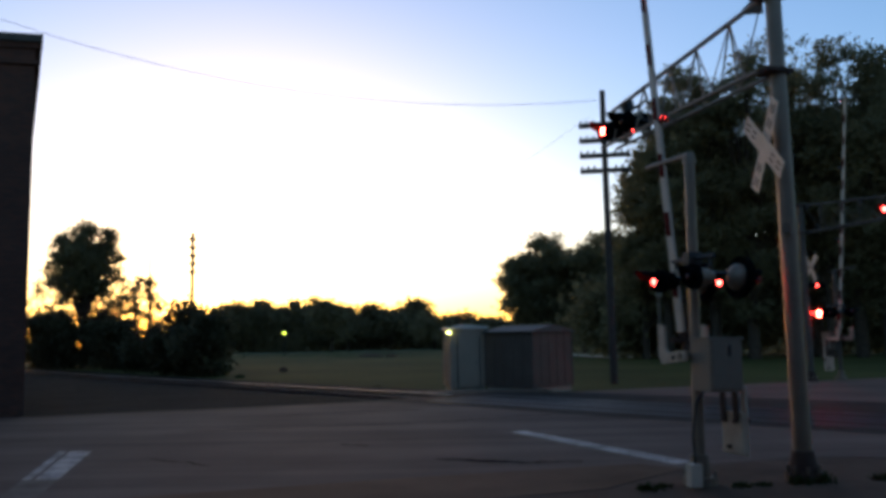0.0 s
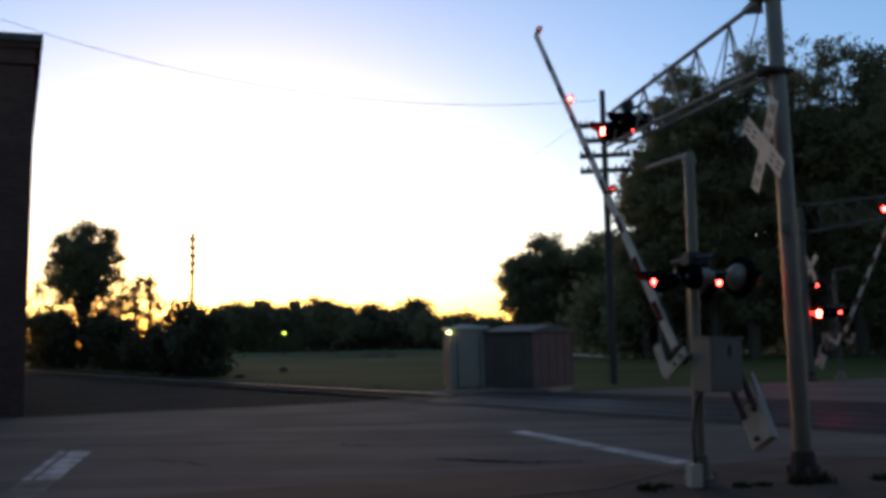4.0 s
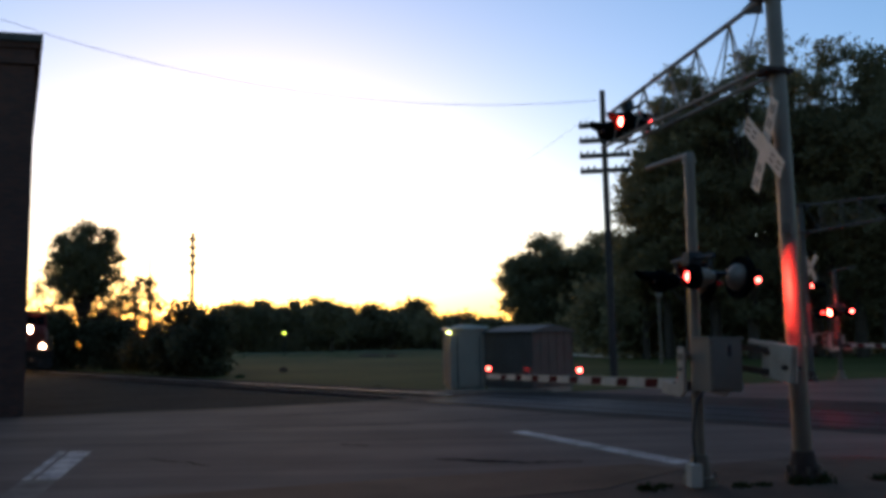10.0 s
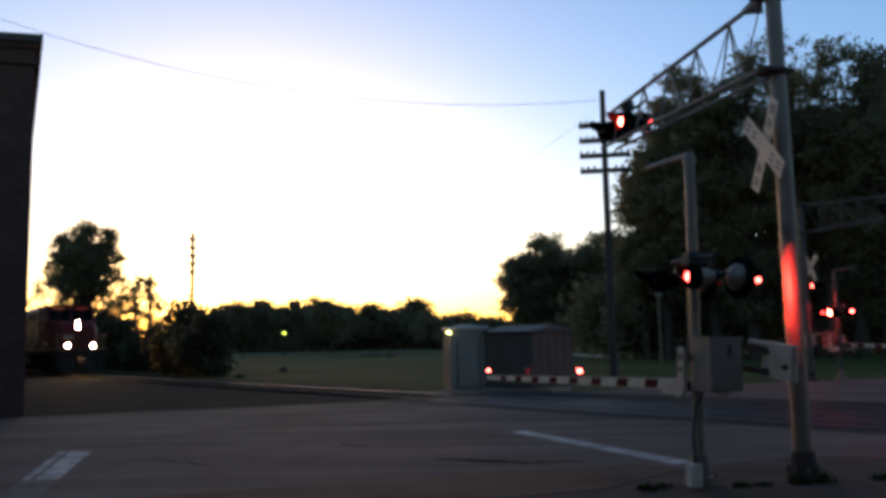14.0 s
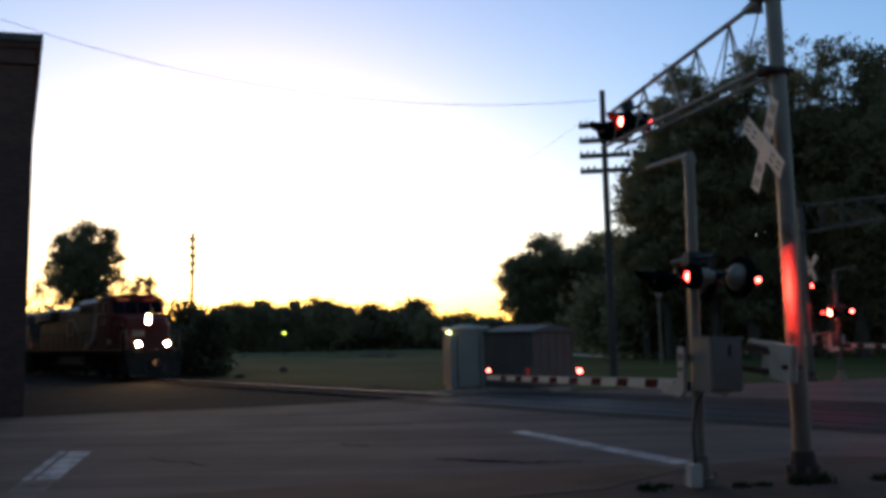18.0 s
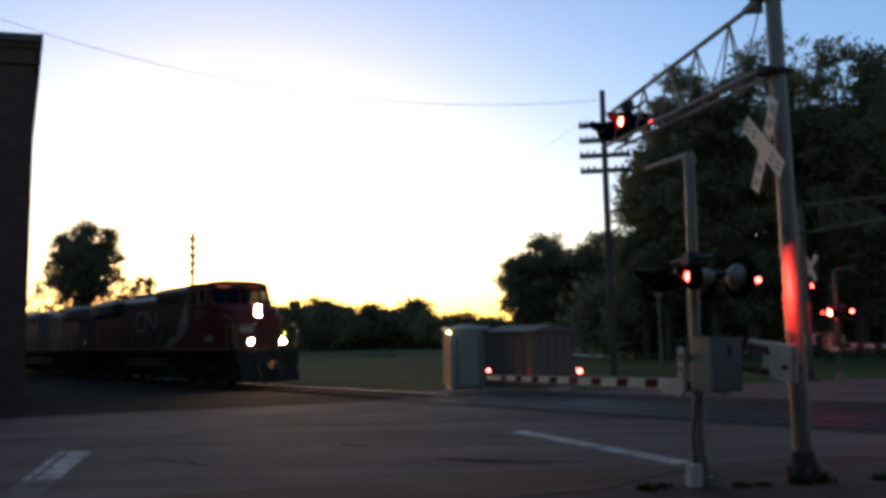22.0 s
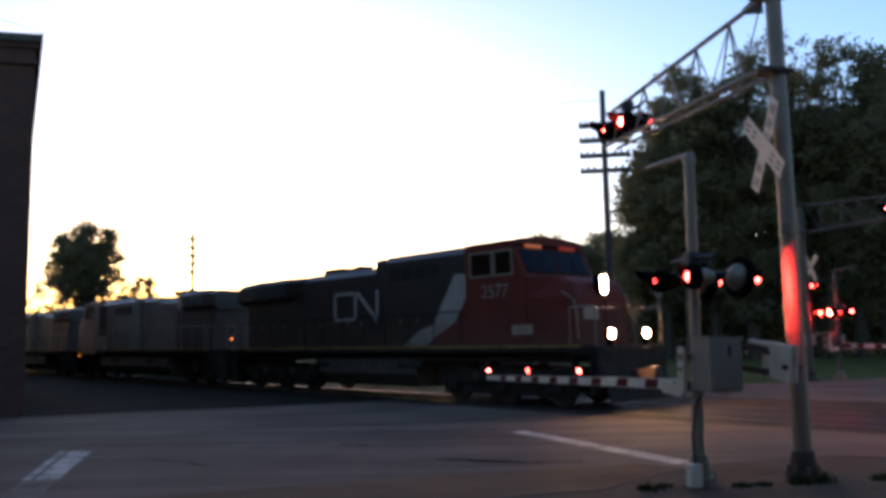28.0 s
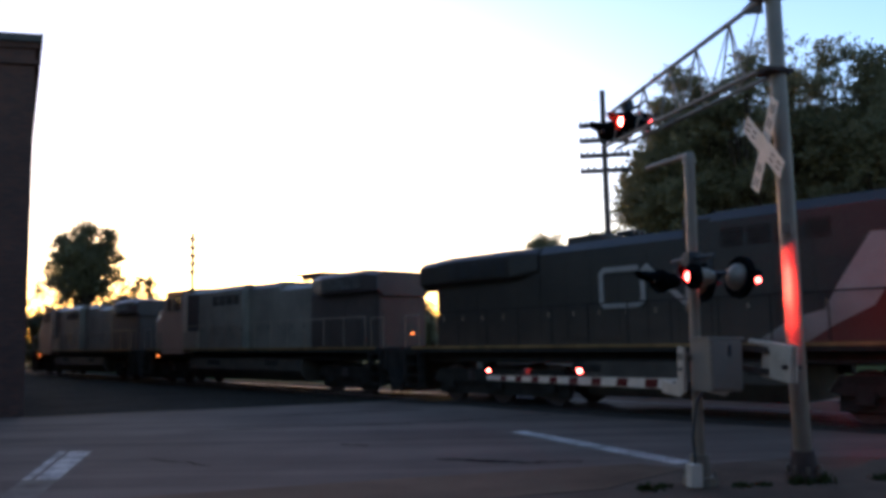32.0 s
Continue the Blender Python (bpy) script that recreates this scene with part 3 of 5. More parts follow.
def cantilever(at, span, label, group, height=6.6, lift=0.0):
    metal = ALU_DIMMED if lift else ALU
    c = thing("signal_cantilever", label, "signal mast", at, group)
    bm = rod(B(), (0, 0, -0.05), (0, 0, 0.1), 0.23, 0.22, seg=20)
    rod(bm, (0, 0, 0.1), (0, 0, 0.36), 0.175, 0.13, 20)
    part("base", bm, RUST, c, "dark rusty cast base")
    for i in range(8):
        a = radians(45 * i + 20)
        part("bolt", rod(B(), (0.19 * math.cos(a), 0.19 * math.sin(a), 0.09), (0.19 * math.cos(a), 0.19 * math.sin(a), 0.18), 0.02, seg=6), GALV, c)
    part("mast", rod(B(), (0, 0, 0.2), (0, 0, height), 0.112, 0.1, 24), metal, c, "aluminium mast pole")
    zl, zu, ze = 5.19 + lift, 6.22 + lift, 5.84 + lift
    up = lambda y: zu + (ze - zu) * y / span
    for z in (zl, zu):
        part("mast_clamp", box(B(), (-0.06, 0.0, z), (0.42, 0.28, 0.07), bevel=0.015), RUST, c, "dark bolted mast clamp")
    for x in (-0.28, 0.02):
        part("lower_chord", rod(B(), (x, 0.05, zl), (x, span + 0.15, zl), 0.03, seg=10), metal, c)
    part("upper_chord", rod(B(), (-0.1, 0.1, up(0.1)), (-0.1, span + 0.05, up(span)), 0.036, seg=10), metal, c)
    nodes = [k * span / 4.25 for k in (0.1, 0.8, 1.63, 2.37, 3.16, 3.95)]
    for y0, y1 in zip(nodes, nodes[1:]):
        for x in (-0.28, 0.02):
            part("strut", rod(B(), (x, y1 + 0.03, zl), (-0.1, y1, up(y1)), 0.015, seg=6), metal, c)
        part("diagonal", rod(B(), (-0.28, y0 + 0.2, zl), (-0.1, y1, up(y1)), 0.011, seg=6), metal, c)
        part("diagonal", rod(B(), (0.02, y1, zl), (-0.1, y0, up(y0)), 0.009, seg=6), metal, c)
        part("tie", rod(B(), (-0.28, y1, zl), (0.02, y1, zl), 0.012, seg=6), metal, c)
    part("gusset", prism(B(), [(0.1, zu + 0.1), (0.1, zu - 0.2), (0.5, up(0.5) - 0.02), (0.5, up(0.5) + 0.04)], -0.12, -0.08, axis="X"), COPING, c, "dark gusset plate")
    crossbuck(c, pose(-0.235, 0.0, 4.2, 0, 0, -12))
    part("tag", box(B(), (-0.09, -0.09, 3.12), (0.1, 0.1, 0.13), Matrix.Rotation(radians(45), 3, "Z")), GALV, c, "small grey tag")
    z = 5.445 + lift
    ca = part("lamp_crossarm", rod(B(), (0, span - 0.85, z + 0.3), (0, span + 0.15, z + 0.3), 0.03, seg=10), BLACK, c)
    part("lamp_junction_box", box(B(), (0, span - 0.36, z + 0.38), (0.15, 0.15, 0.2), bevel=0.03), BLACK, ca)
    part("end_post", rod(B(), (-0.05, span - 0.3, zl), (-0.05, span - 0.3, z + 0.5), 0.03, seg=8), GALV, ca)
    for y, yb, ph in ((span - 0.07, span + 0.07, "Q" if lift else "P"), (span - 0.73, span - 0.54, "P" if lift else "Q")):
        part("lamp_stem", rod(B(), (-0.26, y, z + 0.05), (0.26, y, z + 0.05), 0.022, seg=8), BLACK, ca)
        part("lamp_drop", rod(B(), (0, y, z + 0.05), (0, y, z + 0.3), 0.022, seg=8), BLACK, ca)
        flasher(c, pose(-0.24, y, z), ph, 0.17, r=0.12, mat=RED_FAR if lift else RED_ARM, hood=0.34)
        flasher(c, pose(0.24 if lift else 0.1, y if lift else yb, z + (0 if lift else 0.08), 0, 0, 180), ph, 0.17, back=not lift, r=0.12, hood=0.34)
    if lift:
        part("side_bracket", rod(B(), (-0.05, 0, 3.6), (-0.12, 0.56, 3.6), 0.022, seg=8), BLACK, c)
        for y, ph, r in ((0.29, "Q", 0.085), (0.53, "P", 0.06)):
            flasher(c, pose(-0.14, y, 3.5, 0, 0, 180), ph, 0.11, r=r, hood=0.16)
    return c


NEAR = pose(GATE.x, GATE.y, 0, 0, 0, 16.3) @ pose(0.0, 0, 0, 0, 1.2, 0)
FAR_PLACE = (14.75, 31.1)
FAR = pose(*FAR_PLACE, 0, 0, 0, 197.5)
near_gate, near_arm, near_lever = gate(NEAR, 7.83, (7.75, 5.59, 3.31, 0.44), "grey crossing gate with white and red striped arm and red lamps", "crossing gates", "PQ", 7.7)
far_gate, far_arm, far_lever = gate(FAR, 9.25, (9.15, 6.6, 3.9, 0.44), "grey crossing gate beyond the track with striped arm and red lamps", "crossing gates", "QP", 0.0)
cantilever(pose(4.41, 10.45, 0, 0, 0, 16.3), 4.25, "aluminium signal mast with truss arm, white crossbuck and red lamps", "signal masts")
far_mast = Vector(FAR_PLACE) - 1.35 * RD
cantilever(pose(far_mast.x, far_mast.y, 0, 0, 0, 197.5), 4.95, "aluminium signal mast with truss arm beyond the track", "signal masts", lift=0.3)

# ---------------------------------------------------------------- locomotives
WHEELS = []


def wheelset(parent, x):
    bm = rod(B(), (0, -0.9, 0), (0, 0.9, 0), 0.09, seg=10)
    for y in (-0.75, 0.75):
        rod(bm, (0, y - 0.06, 0), (0, y + 0.06, 0), 0.53, seg=28)
        rod(bm, (0, y - 0.068, 0), (0, y + 0.068, 0), 0.30, seg=20)
        for k in range(5):
            a = k * 1.2566
            rod(bm, (0.4 * math.cos(a), y - 0.068, 0.4 * math.sin(a)), (0.4 * math.cos(a), y + 0.068, 0.4 * math.sin(a)), 0.06, seg=8)
    w = part("wheelset", bm, RUST, parent, "rusty steel wheels on an axle", pose(x, 0, 0.535))
    WHEELS.append(w)
    for sg in (1, -1):
        part("axle_box", box(B(), (x, sg * 0.98, 0.55), (0.36, 0.2, 0.36), bevel=0.04), UNDER, parent)


def truck(parent, x, axles):
    bm = B()
    half = (axles - 1) * 0.95 + 0.75
    for y in (-0.98, 0.98):
        prof = [(x - half, 0.62), (x - half + 0.25, 0.95), (x + half - 0.25, 0.95), (x + half, 0.62), (x + half - 0.2, 0.55)]
        prof += [(x - half + 0.2, 0.55)]
        prism(bm, prof, y - 0.07, y + 0.07)
    box(bm, (x, 0, 0.85), (1.0, 1.9, 0.3))
    t = part("truck", bm, UNDER, parent, "grimy dark wheel truck")
    for y in (-0.88, 0.88):
        part("brake_rigging", box(B(), (x, y, 0.4), (2 * half - 0.3, 0.1, 0.34), bevel=0.03), UNDER, t)
    for i in range(axles):
        ax = x + (i - (axles - 1) / 2) * 1.95
        wheelset(t, ax)
    for y in (-1.06, 1.06):
        for i in range(axles - 1):
            cx = x + (i - (axles - 2) / 2) * 1.95
            part("spring", rod(B(), (cx, y, 0.62), (cx, y, 0.9), 0.12, seg=10), RUST, t)


def handrail(parent, xs, y, z0, z1, mat):
    for i, x in enumerate(xs):
        part("stanchion", rod(B(), (x, y, z0), (x, y, z1), 0.016, seg=6), mat, parent)
    part("handrail", rod(B(), (xs[0], y, z1), (xs[-1], y, z1), 0.018, seg=6), mat, parent)


def emblem(parent, x0, x1, z0, z1, y, mat):
    """A pale ribbon emblem: one band of even width, folded back and forth."""
    w, h = x1 - x0, z1 - z0
    t = 0.062 * h
    xm = x0 + 0.5 * w
    sg = 1 if y > 0 else -1
    k = 0.16 * h
    path = [(xm - 0.1, z1 - t), (x0 + k, z1 - t), (x0 + t, z1 - k), (x0 + t, z0 + k), (x0 + k, z0 + t), (xm - k, z0 + t), (xm, z0 + k), (xm, z1 - k), (xm + 0.12 * h, z1 - t), (xm + 0.22 * h, z1 - 0.16 * h), (x1 - 0.26 * h, z0 + 0.16 * h), (x1 - 0.15 * h, z0 + t), (x1 - t, z0 + k), (x1 - t, z1)]
    bm = B()
    prev = None
    for i, p in enumerate(path):
        p = Vector(p)
        a = (p - Vector(path[i - 1])).normalized() if i else None
        b = (Vector(path[i + 1]) - p).normalized() if i + 1 < len(path) else None
        d = ((a or b) + (b or a)).normalized()
        n = Vector((-d.y, d.x)) * t / max(0.6, d.dot(a or b))
        ring = [bm.verts.new((q.x, yy, q.y)) for q, yy in ((p + n, y - sg * 0.003), (p - n, y - sg * 0.003), (p - n, y + sg * 0.026), (p + n, y + sg * 0.026))]
        if prev:
            for j in range(4):
                bm.faces.new((prev[j], prev[(j + 1) % 4], ring[(j + 1) % 4], ring[j]))
        else:
            bm.faces.new(ring)
        prev = ring
    bm.faces.new(prev[::-1])
    bmesh.ops.recalc_face_normals(bm, faces=bm.faces)
    part("emblem", bm, mat, parent, "pale folded ribbon emblem")


def steps(parent, x, y, mat):
    sg = 1 if y > 0 else -1
    for i in range(4):
        part("step", box(B(), (x, sg * (abs(y) - 0.12), 0.42 + 0.32 * i), (0.55, 0.28, 0.035)), mat, parent)
    for dx in (-0.29, 0.29):
        part("step_side", box(B(), (x + dx, sg * (abs(y) - 0.1), 0.95), (0.025, 0.3, 1.2)), mat, parent)


def locomotive(name, label, L, axles, front, hood, cabm, stripe, lit):
    """Faces +x. x = 0 at its front lamps, z = 0 at the top of the rail. L: length over the end plates."""
    o = thing(name, label, "locomotive", group="coupled locomotives")
    bm = B()
    box(bm, (-L / 2 - 0.0, 0, 1.5), (L, 2.96, 0.14), bevel=0.02)
    box(bm, (-L / 2, 0, 1.3), (L - 0.6, 2.0, 0.32))
    part("frame", bm, UNDER, o, "dark running board frame")
    for y in (1.49, -1.49):
        part("sill_stripe", box(B(), (-L / 2, y, 1.575), (L - 0.8, 0.02, 0.075)), stripe, o, "yellow stripe along the sill")
    # ends
    for x, sg in ((0.05, 1), (-L, -1)):
        bm = B()
        box(bm, (x, 0, 1.18), (0.12, 2.9, 0.62), bevel=0.02)
        prism(bm, [(x, 0.95), (x + sg * 0.08, 0.95), (x + sg * 0.35, 0.2), (x + sg * 0.27, 0.2)], -1.35, 1.35)
        part("pilot", bm, UNDER, o, "black end plate with snow plough")
        bm = box(B(), (x + sg * 0.35, 0, 0.86), (0.6, 0.2, 0.22), bevel=0.03)
        box(bm, (x + sg * 0.62, 0, 0.88), (0.24, 0.34, 0.34), bevel=0.05)
        part("coupler", bm, RUST, o)
        for y in (0.5, -0.5):
            part("air_hose", pipe(B(), [(x + sg * 0.1, y, 0.9), (x + sg * 0.3, y * 1.05, 0.6), (x + sg * 0.42, y * 0.9, 0.42)], 0.03), BLACK, o)
    for x in (-0.42, -L + 0.45):
        for y in (1.48, -1.48):
            steps(o, x, y, UNDER)
    truck(o, -(axles * 0.95 + 0.75), axles)
    truck(o, -L + axles * 0.95 + 0.75, axles)
    tl = L - 2 * (axles * 1.9 + 1.2)
    bm = B()
    prism(bm, [(-1.35, 1.2), (1.35, 1.2), (1.4, 0.75), (1.1, 0.35), (-1.1, 0.35), (-1.4, 0.75)], -L / 2 - tl / 2, -L / 2 + tl / 2, axis="X", bevel=0.03)
    part("fuel_tank", bm, TANK, o, "dirty grey fuel tank")
    # nose and cab
    nx, cx, cb = -0.85, -2.2, -4.5
    drop = 0.0 if lit else 0.2          # the trailing units have lower cabs
    bm = B()
    rows = []
    for z, x0, w0 in ((1.57, nx, 1.12), (2.85, nx + 0.01, 1.08), (3.22, nx - 0.16, 1.0), (3.4, nx - 0.5, 0.94)):
        rows.append([bm.verts.new((px, py, z + (0.05 if z > 3.3 and px < -1.5 else 0))) for px, py in ((cx - 0.12, -1.47), (-1.42, -1.44 + 0.12 * (z > 3)), (x0, -w0), (x0, w0), (-1.42, 1.44 - 0.12 * (z > 3)), (cx - 0.12, 1.47))])
    for r0, r1 in zip(rows, rows[1:]):
        for i in range(6):
            bm.faces.new((r0[i], r0[(i + 1) % 6], r1[(i + 1) % 6], r1[i]))
    bm.faces.new(rows[-1]), bm.faces.new(rows[0][::-1])
    bmesh.ops.recalc_face_normals(bm, faces=bm.faces)
    bmesh.ops.bevel(bm, geom=list(bm.edges), offset=0.045, segments=2, affect="EDGES", profile=0.7)
    nose = part("nose", bm, front, o, "blunt wide nose")
    part("nose_door", box(B(), (nx + 0.014, 0.42, 2.35), (0.05, 0.62, 1.3), bevel=0.02), front, nose, "narrow front door")
    part("nose_plate", box(B(), (nx + 0.02, -0.5, 2.42), (0.03, 0.62, 0.34), bevel=0.008), L_PALE, nose, "pale stencilled plate on the nose")
    for sg in (1, -1):
        part("nose_grab", pipe(B(), [(-0.78, sg * 1.12, 1.75), (-0.72, sg * 1.2, 2.2), (-0.86, sg * 1.16, 2.75), (-1.1, sg * 1.34, 2.98)], 0.02), ALU, nose, "pale curved grab rail")
    bm = B()
    prism(bm, [(cx, 1.57), (cx, 3.42), (cx - 0.05, 3.53), (cb, 3.53), (cb, 1.57)], -1.5, 1.5, bevel=0.03)
    cab = part("cab", bm, cabm, o, "crew cab")
    part("roof_rim", prism(B(), [(cx - 0.37, 4.2), (cx - 0.43, 4.32), (cx - 0.62, 4.46), (cb, 4.46), (cb, 4.2)], -1.5, 1.5, bevel=0.03), cabm, cab)
    for y in (1.46, -1.46):
        for pr in ([(cx - 0.05, 3.5), (-2.68, 3.5), (-2.68, 4.25), (cx - 0.38, 4.25)], [(-3.3, 3.5), (-3.45, 3.5), (-3.45, 4.25), (-3.3, 4.25)], [(-4.25, 3.5), (cb, 3.5), (cb, 4.25), (-4.25, 4.25)]):
            part("pillar", prism(B(), pr, y - 0.035, y + 0.035), cabm, cab)
    for y in (1.4, 0.725, 0.0, -0.725, -1.4):
        part("windshield_post", prism(B(), [(cx - 0.03, 3.5), (cx - 0.11, 3.5), (cx - 0.45, 4.24), (cx - 0.37, 4.24)], y - 0.04, y + 0.04), cabm, cab)
    part("back_wall", box(B(), (cb + 0.04, 0, 3.86), (0.06, 2.9, 0.74)), cabm, cab)
    bm = B()
    prism(bm, [(-1.52, 4.40), (-1.2, 4.52), (-0.6, 4.585), (0.6, 4.585), (1.2, 4.52), (1.52, 4.40), (1.5, 4.36), (-1.5, 4.36)], cb - 0.02, cx - 0.3, axis="X")
    part("cab_roof", bm, cabm if lit else L_BLACK, cab, "dark red cab roof" if lit else "dark cab roof")
    for y0, y1 in ((-1.32, -0.75), (-0.7, -0.04), (0.04, 0.7), (0.75, 1.32)):
        bm = B()
        v = [bm.verts.new(p) for p in ((cx - 0.05, y0, 3.56), (cx - 0.05, y1, 3.56), (cx - 0.36, y1, 4.22), (cx - 0.36, y0, 4.22))]
        v2 = [bm.verts.new((q.co.x + 0.014, q.co.y, q.co.z + 0.006)) for q in v]
        bm.faces.new(v2)
        bm.faces.new(v)
        for i in range(4):
            bm.faces.new((v[i], v[(i + 1) % 4], v2[(i + 1) % 4], v2[i]))
        bmesh.ops.recalc_face_normals(bm, faces=bm.faces)
        part("windshield", bm, PANE_DARK, cab, "dark tinted windshield pane")
    for sg in (1, -1):
        for x0, x1 in ((-4.25, -3.45), (-3.3, -2.68)):
            w = part("window", box(B(), ((x0 + x1) / 2, sg * 1.465, 3.86), (x1 - x0, 0.02, 0.62)), PANE, cab, "clear cab side window")
            bm = B()
            for zz in (3.53, 4.19):
                box(bm, ((x0 + x1) / 2, sg * 1.51, zz), (x1 - x0 + 0.1, 0.03, 0.05))
            for xx in (x0 - 0.03, x1 + 0.03):
                box(bm, (xx, sg * 1.51, 3.86), (0.05, 0.03, 0.62))
            part("window_frame", bm, ALU, w)
    # hood: tall blower part, engine part, radiator part
    x1, x2, x3 = cb, -9.6 * L / 21.0, -L + 0.6
    if lit:
        x2, x3 = -9.36, -17.9
    else:
        x2, x3 = -9.6, -18.4
    xr = -13.75 if lit else -14.3       # the radiator compartment begins
    hw, zb, ze = 0.98, 4.5 if lit else 4.24, 4.24 if lit else 4.2
    def hood_part(nm, a, b, w, zt, mat, ch=0.22):
        return part(nm, prism(B(), [(-w, 1.57), (-w, zt - ch), (-w + ch, zt), (w - ch, zt), (w, zt - ch), (w, 1.57)], b, a, axis="X", bevel=0.015), mat, o)
    xw = -8.5 if lit else x2            # the wide part ends here
    h1 = hood_part("blower_hood", x1, xw, 1.28, zb, hood)
    if lit:
        hood_part("blower_hood", xw, x2, hw, zb, hood, 0.1)
    # Black strip over each hood's top edge, darker than the grey hood sides.
    for nm, a, c2, w2, zt in (("roof_panel", x1 - 0.01, xw + 0.01, 1.28, zb), ("roof_panel", x2 - 0.01, -12.05 + 0.01, 0.985, ze)):
        k = 0.225
        part(nm, prism(B(), [(-w2 - 0.004, zt - k), (-w2 + k, zt + 0.006), (w2 - k, zt + 0.006), (w2 + 0.004, zt - k), (w2 - 0.03, zt - k), (w2 - k - 0.02, zt - 0.03), (-w2 + k + 0.02, zt - 0.03), (-w2 + 0.03, zt - k)], c2, a, axis="X"), L_BLACK, h1, "dark roof panel along the hood")
    h2 = hood_part("engine_hood", x2, -12.05, hw, ze, hood)
    hood_part("engine_hood", -12.05, xr, hw, ze if lit else 4.03, hood)
    h3 = hood_part("radiator_hood", xr, x3, 1.0, 3.7, hood if lit else L_BROWN)
    # the radiators overhang the hood on both sides and at its end
    xo = x3 - (0.62 if lit else 0.12)
    bm = B()
    ring = []
    for x, zt, w in ((xr - 0.05, ze - 0.02, 1.0), (xr - 0.9, ze, 1.2), (x3 + 0.7, ze + (0 if lit else 0.03), 1.2), (xo, ze - 0.09, 1.17)):
        zu = 3.5 if x > xr - 0.5 else 3.36
        ring.append([bm.verts.new((x, y, z)) for y, z in ((-0.9, zu - 0.08), (-w, zu + 0.12), (-w, zt - 0.16), (-w + 0.2, zt), (w - 0.2, zt), (w, zt - 0.16), (w, zu + 0.12), (0.9, zu - 0.08))])
    for r0, r1 in zip(ring, ring[1:]):
        for i in range(8):
            bm.faces.new((r0[i], r0[(i + 1) % 8], r1[(i + 1) % 8], r1[i]))
    bm.faces.new(ring[0]), bm.faces.new(ring[-1][::-1])
    bmesh.ops.recalc_face_normals(bm, faces=bm.faces)
    bmesh.ops.bevel(bm, geom=[e for e in bm.edges if e.calc_face_angle(0) > 0.5], offset=0.02, segments=1, affect="EDGES")
    rw = part("radiator_cab", bm, L_BLACK if lit else L_BROWN, h3, "overhanging radiator compartment with dark grilles")
    for sg in (1, -1):
        m5 = 5
        for i in range(m5):
            wd = (xr - 1.0 - x3 - 0.75) / m5
            gx = xr - 1.0 - (i + 0.5) * wd
            g = part("grille", box(B(), (gx, sg * 1.2, 3.76), (wd * 0.86, 0.03, 0.42), bevel=0.008), UNDER, rw)
            for k in range(5):
                part("louvre", box(B(), (gx, sg * 1.22, 3.6 + k * 0.08), (wd * 0.8, 0.03, 0.016), Matrix.Rotation(radians(30 * sg), 3, "X")), hood, g)
        n = int((x1 - x3) / 0.82)
        for i in range(n):
            x = x1 - 0.45 - i * (x1 - x3 - 0.2) / n
            wd = 1.28 if x > xw else hw if x > xr else 1.0
            if abs(x - xw) < 0.36 or abs(x - xr) < 0.36:
                continue
            d = part("hood_door", box(B(), (x, sg * (wd + 0.004), 2.44), (0.68, 0.02, 1.4), bevel=0.007), hood if lit or wd != 1.0 else L_BROWN, h2)
            part("door_latch", box(B(), (x - 0.27, sg * (wd + 0.024), 2.4), (0.03, 0.02, 0.12), bevel=0.004), L_BLACK if not lit else L_PALE, d)
            if x > xr + 0.4:
                part("upper_panel", box(B(), (x, sg * (wd + 0.003), 3.52), (0.7, 0.016, 0.52), bevel=0.006), hood, h2)
        for i in range(4):
            g = part("intake_grille", box(B(), (xw + 0.5 + i * 0.62, sg * 1.285, zb - 0.62), (0.5, 0.024, 0.4)), UNDER, h1)
            for k in range(4):
                part("slat", box(B(), (xw + 0.5 + i * 0.62, sg * 1.3, zb - 0.76 + k * 0.095), (0.48, 0.02, 0.018)), hood, g)
        # walkway edge, battery boxes, air pipes under the sill
        part("sill_pipe", rod(B(), (-2.4, sg * 1.3, 1.22), (-L + 2.4, sg * 1.3, 1.22), 0.035, seg=8), UNDER, o)
        for bx, bw in ((-L / 2 + 2.3, 1.1), (-L / 2 - 2.5, 0.9)):
            part("air_reservoir", rod(B(), (bx - bw / 2, sg * 1.25, 1.02), (bx + bw / 2, sg * 1.25, 1.02), 0.15, seg=14), UNDER, o)
    ex = -12.6 if lit else -13.55
    part("exhaust_housing", box(B(), (ex, 0, 4.3), (1.15 if lit else 1.5, 1.0, 0.34 if lit else 0.26), bevel=0.05), L_BLACK, h2, "black exhaust housing")
    hx = -11.5 if lit else -12.4
    bm = rod(B(), (hx, 0, 3.95), (hx, 0, 4.43), 0.03, seg=8)
    for y in (-0.24, 0.0, 0.24):
        rod(bm, (hx - 0.22, y, 4.43), (hx + 0.3, y, 4.43), 0.03, 0.075, seg=10)
        rod(bm, (hx, -0.26, 4.38), (hx, 0.26, 4.38), 0.02, seg=6)
    part("horn", bm, L_BLACK, h2, "air horn cluster")
    for x in (-6.2, -7.6):
        part("roof_hatch", box(B(), (x, 0, zb + 0.03), (0.9, 1.1, 0.09), bevel=0.02), L_BLACK, h1)
    # rails and lamps
    for sg in (1, -1):
        handrail(o, [cb - 0.3 - i * (x1 - x3 - 0.5) / 11 for i in range(12)], sg * 1.44, 1.57, 2.6, UNDER if lit else L_PALE)
        handrail(o, [0.0, -0.8], sg * 1.42, 1.57, 2.55, ALU)
        handrail(o, [-L + 0.7, -L + 0.05], sg * 1.42, 1.57, 2.55, ALU)
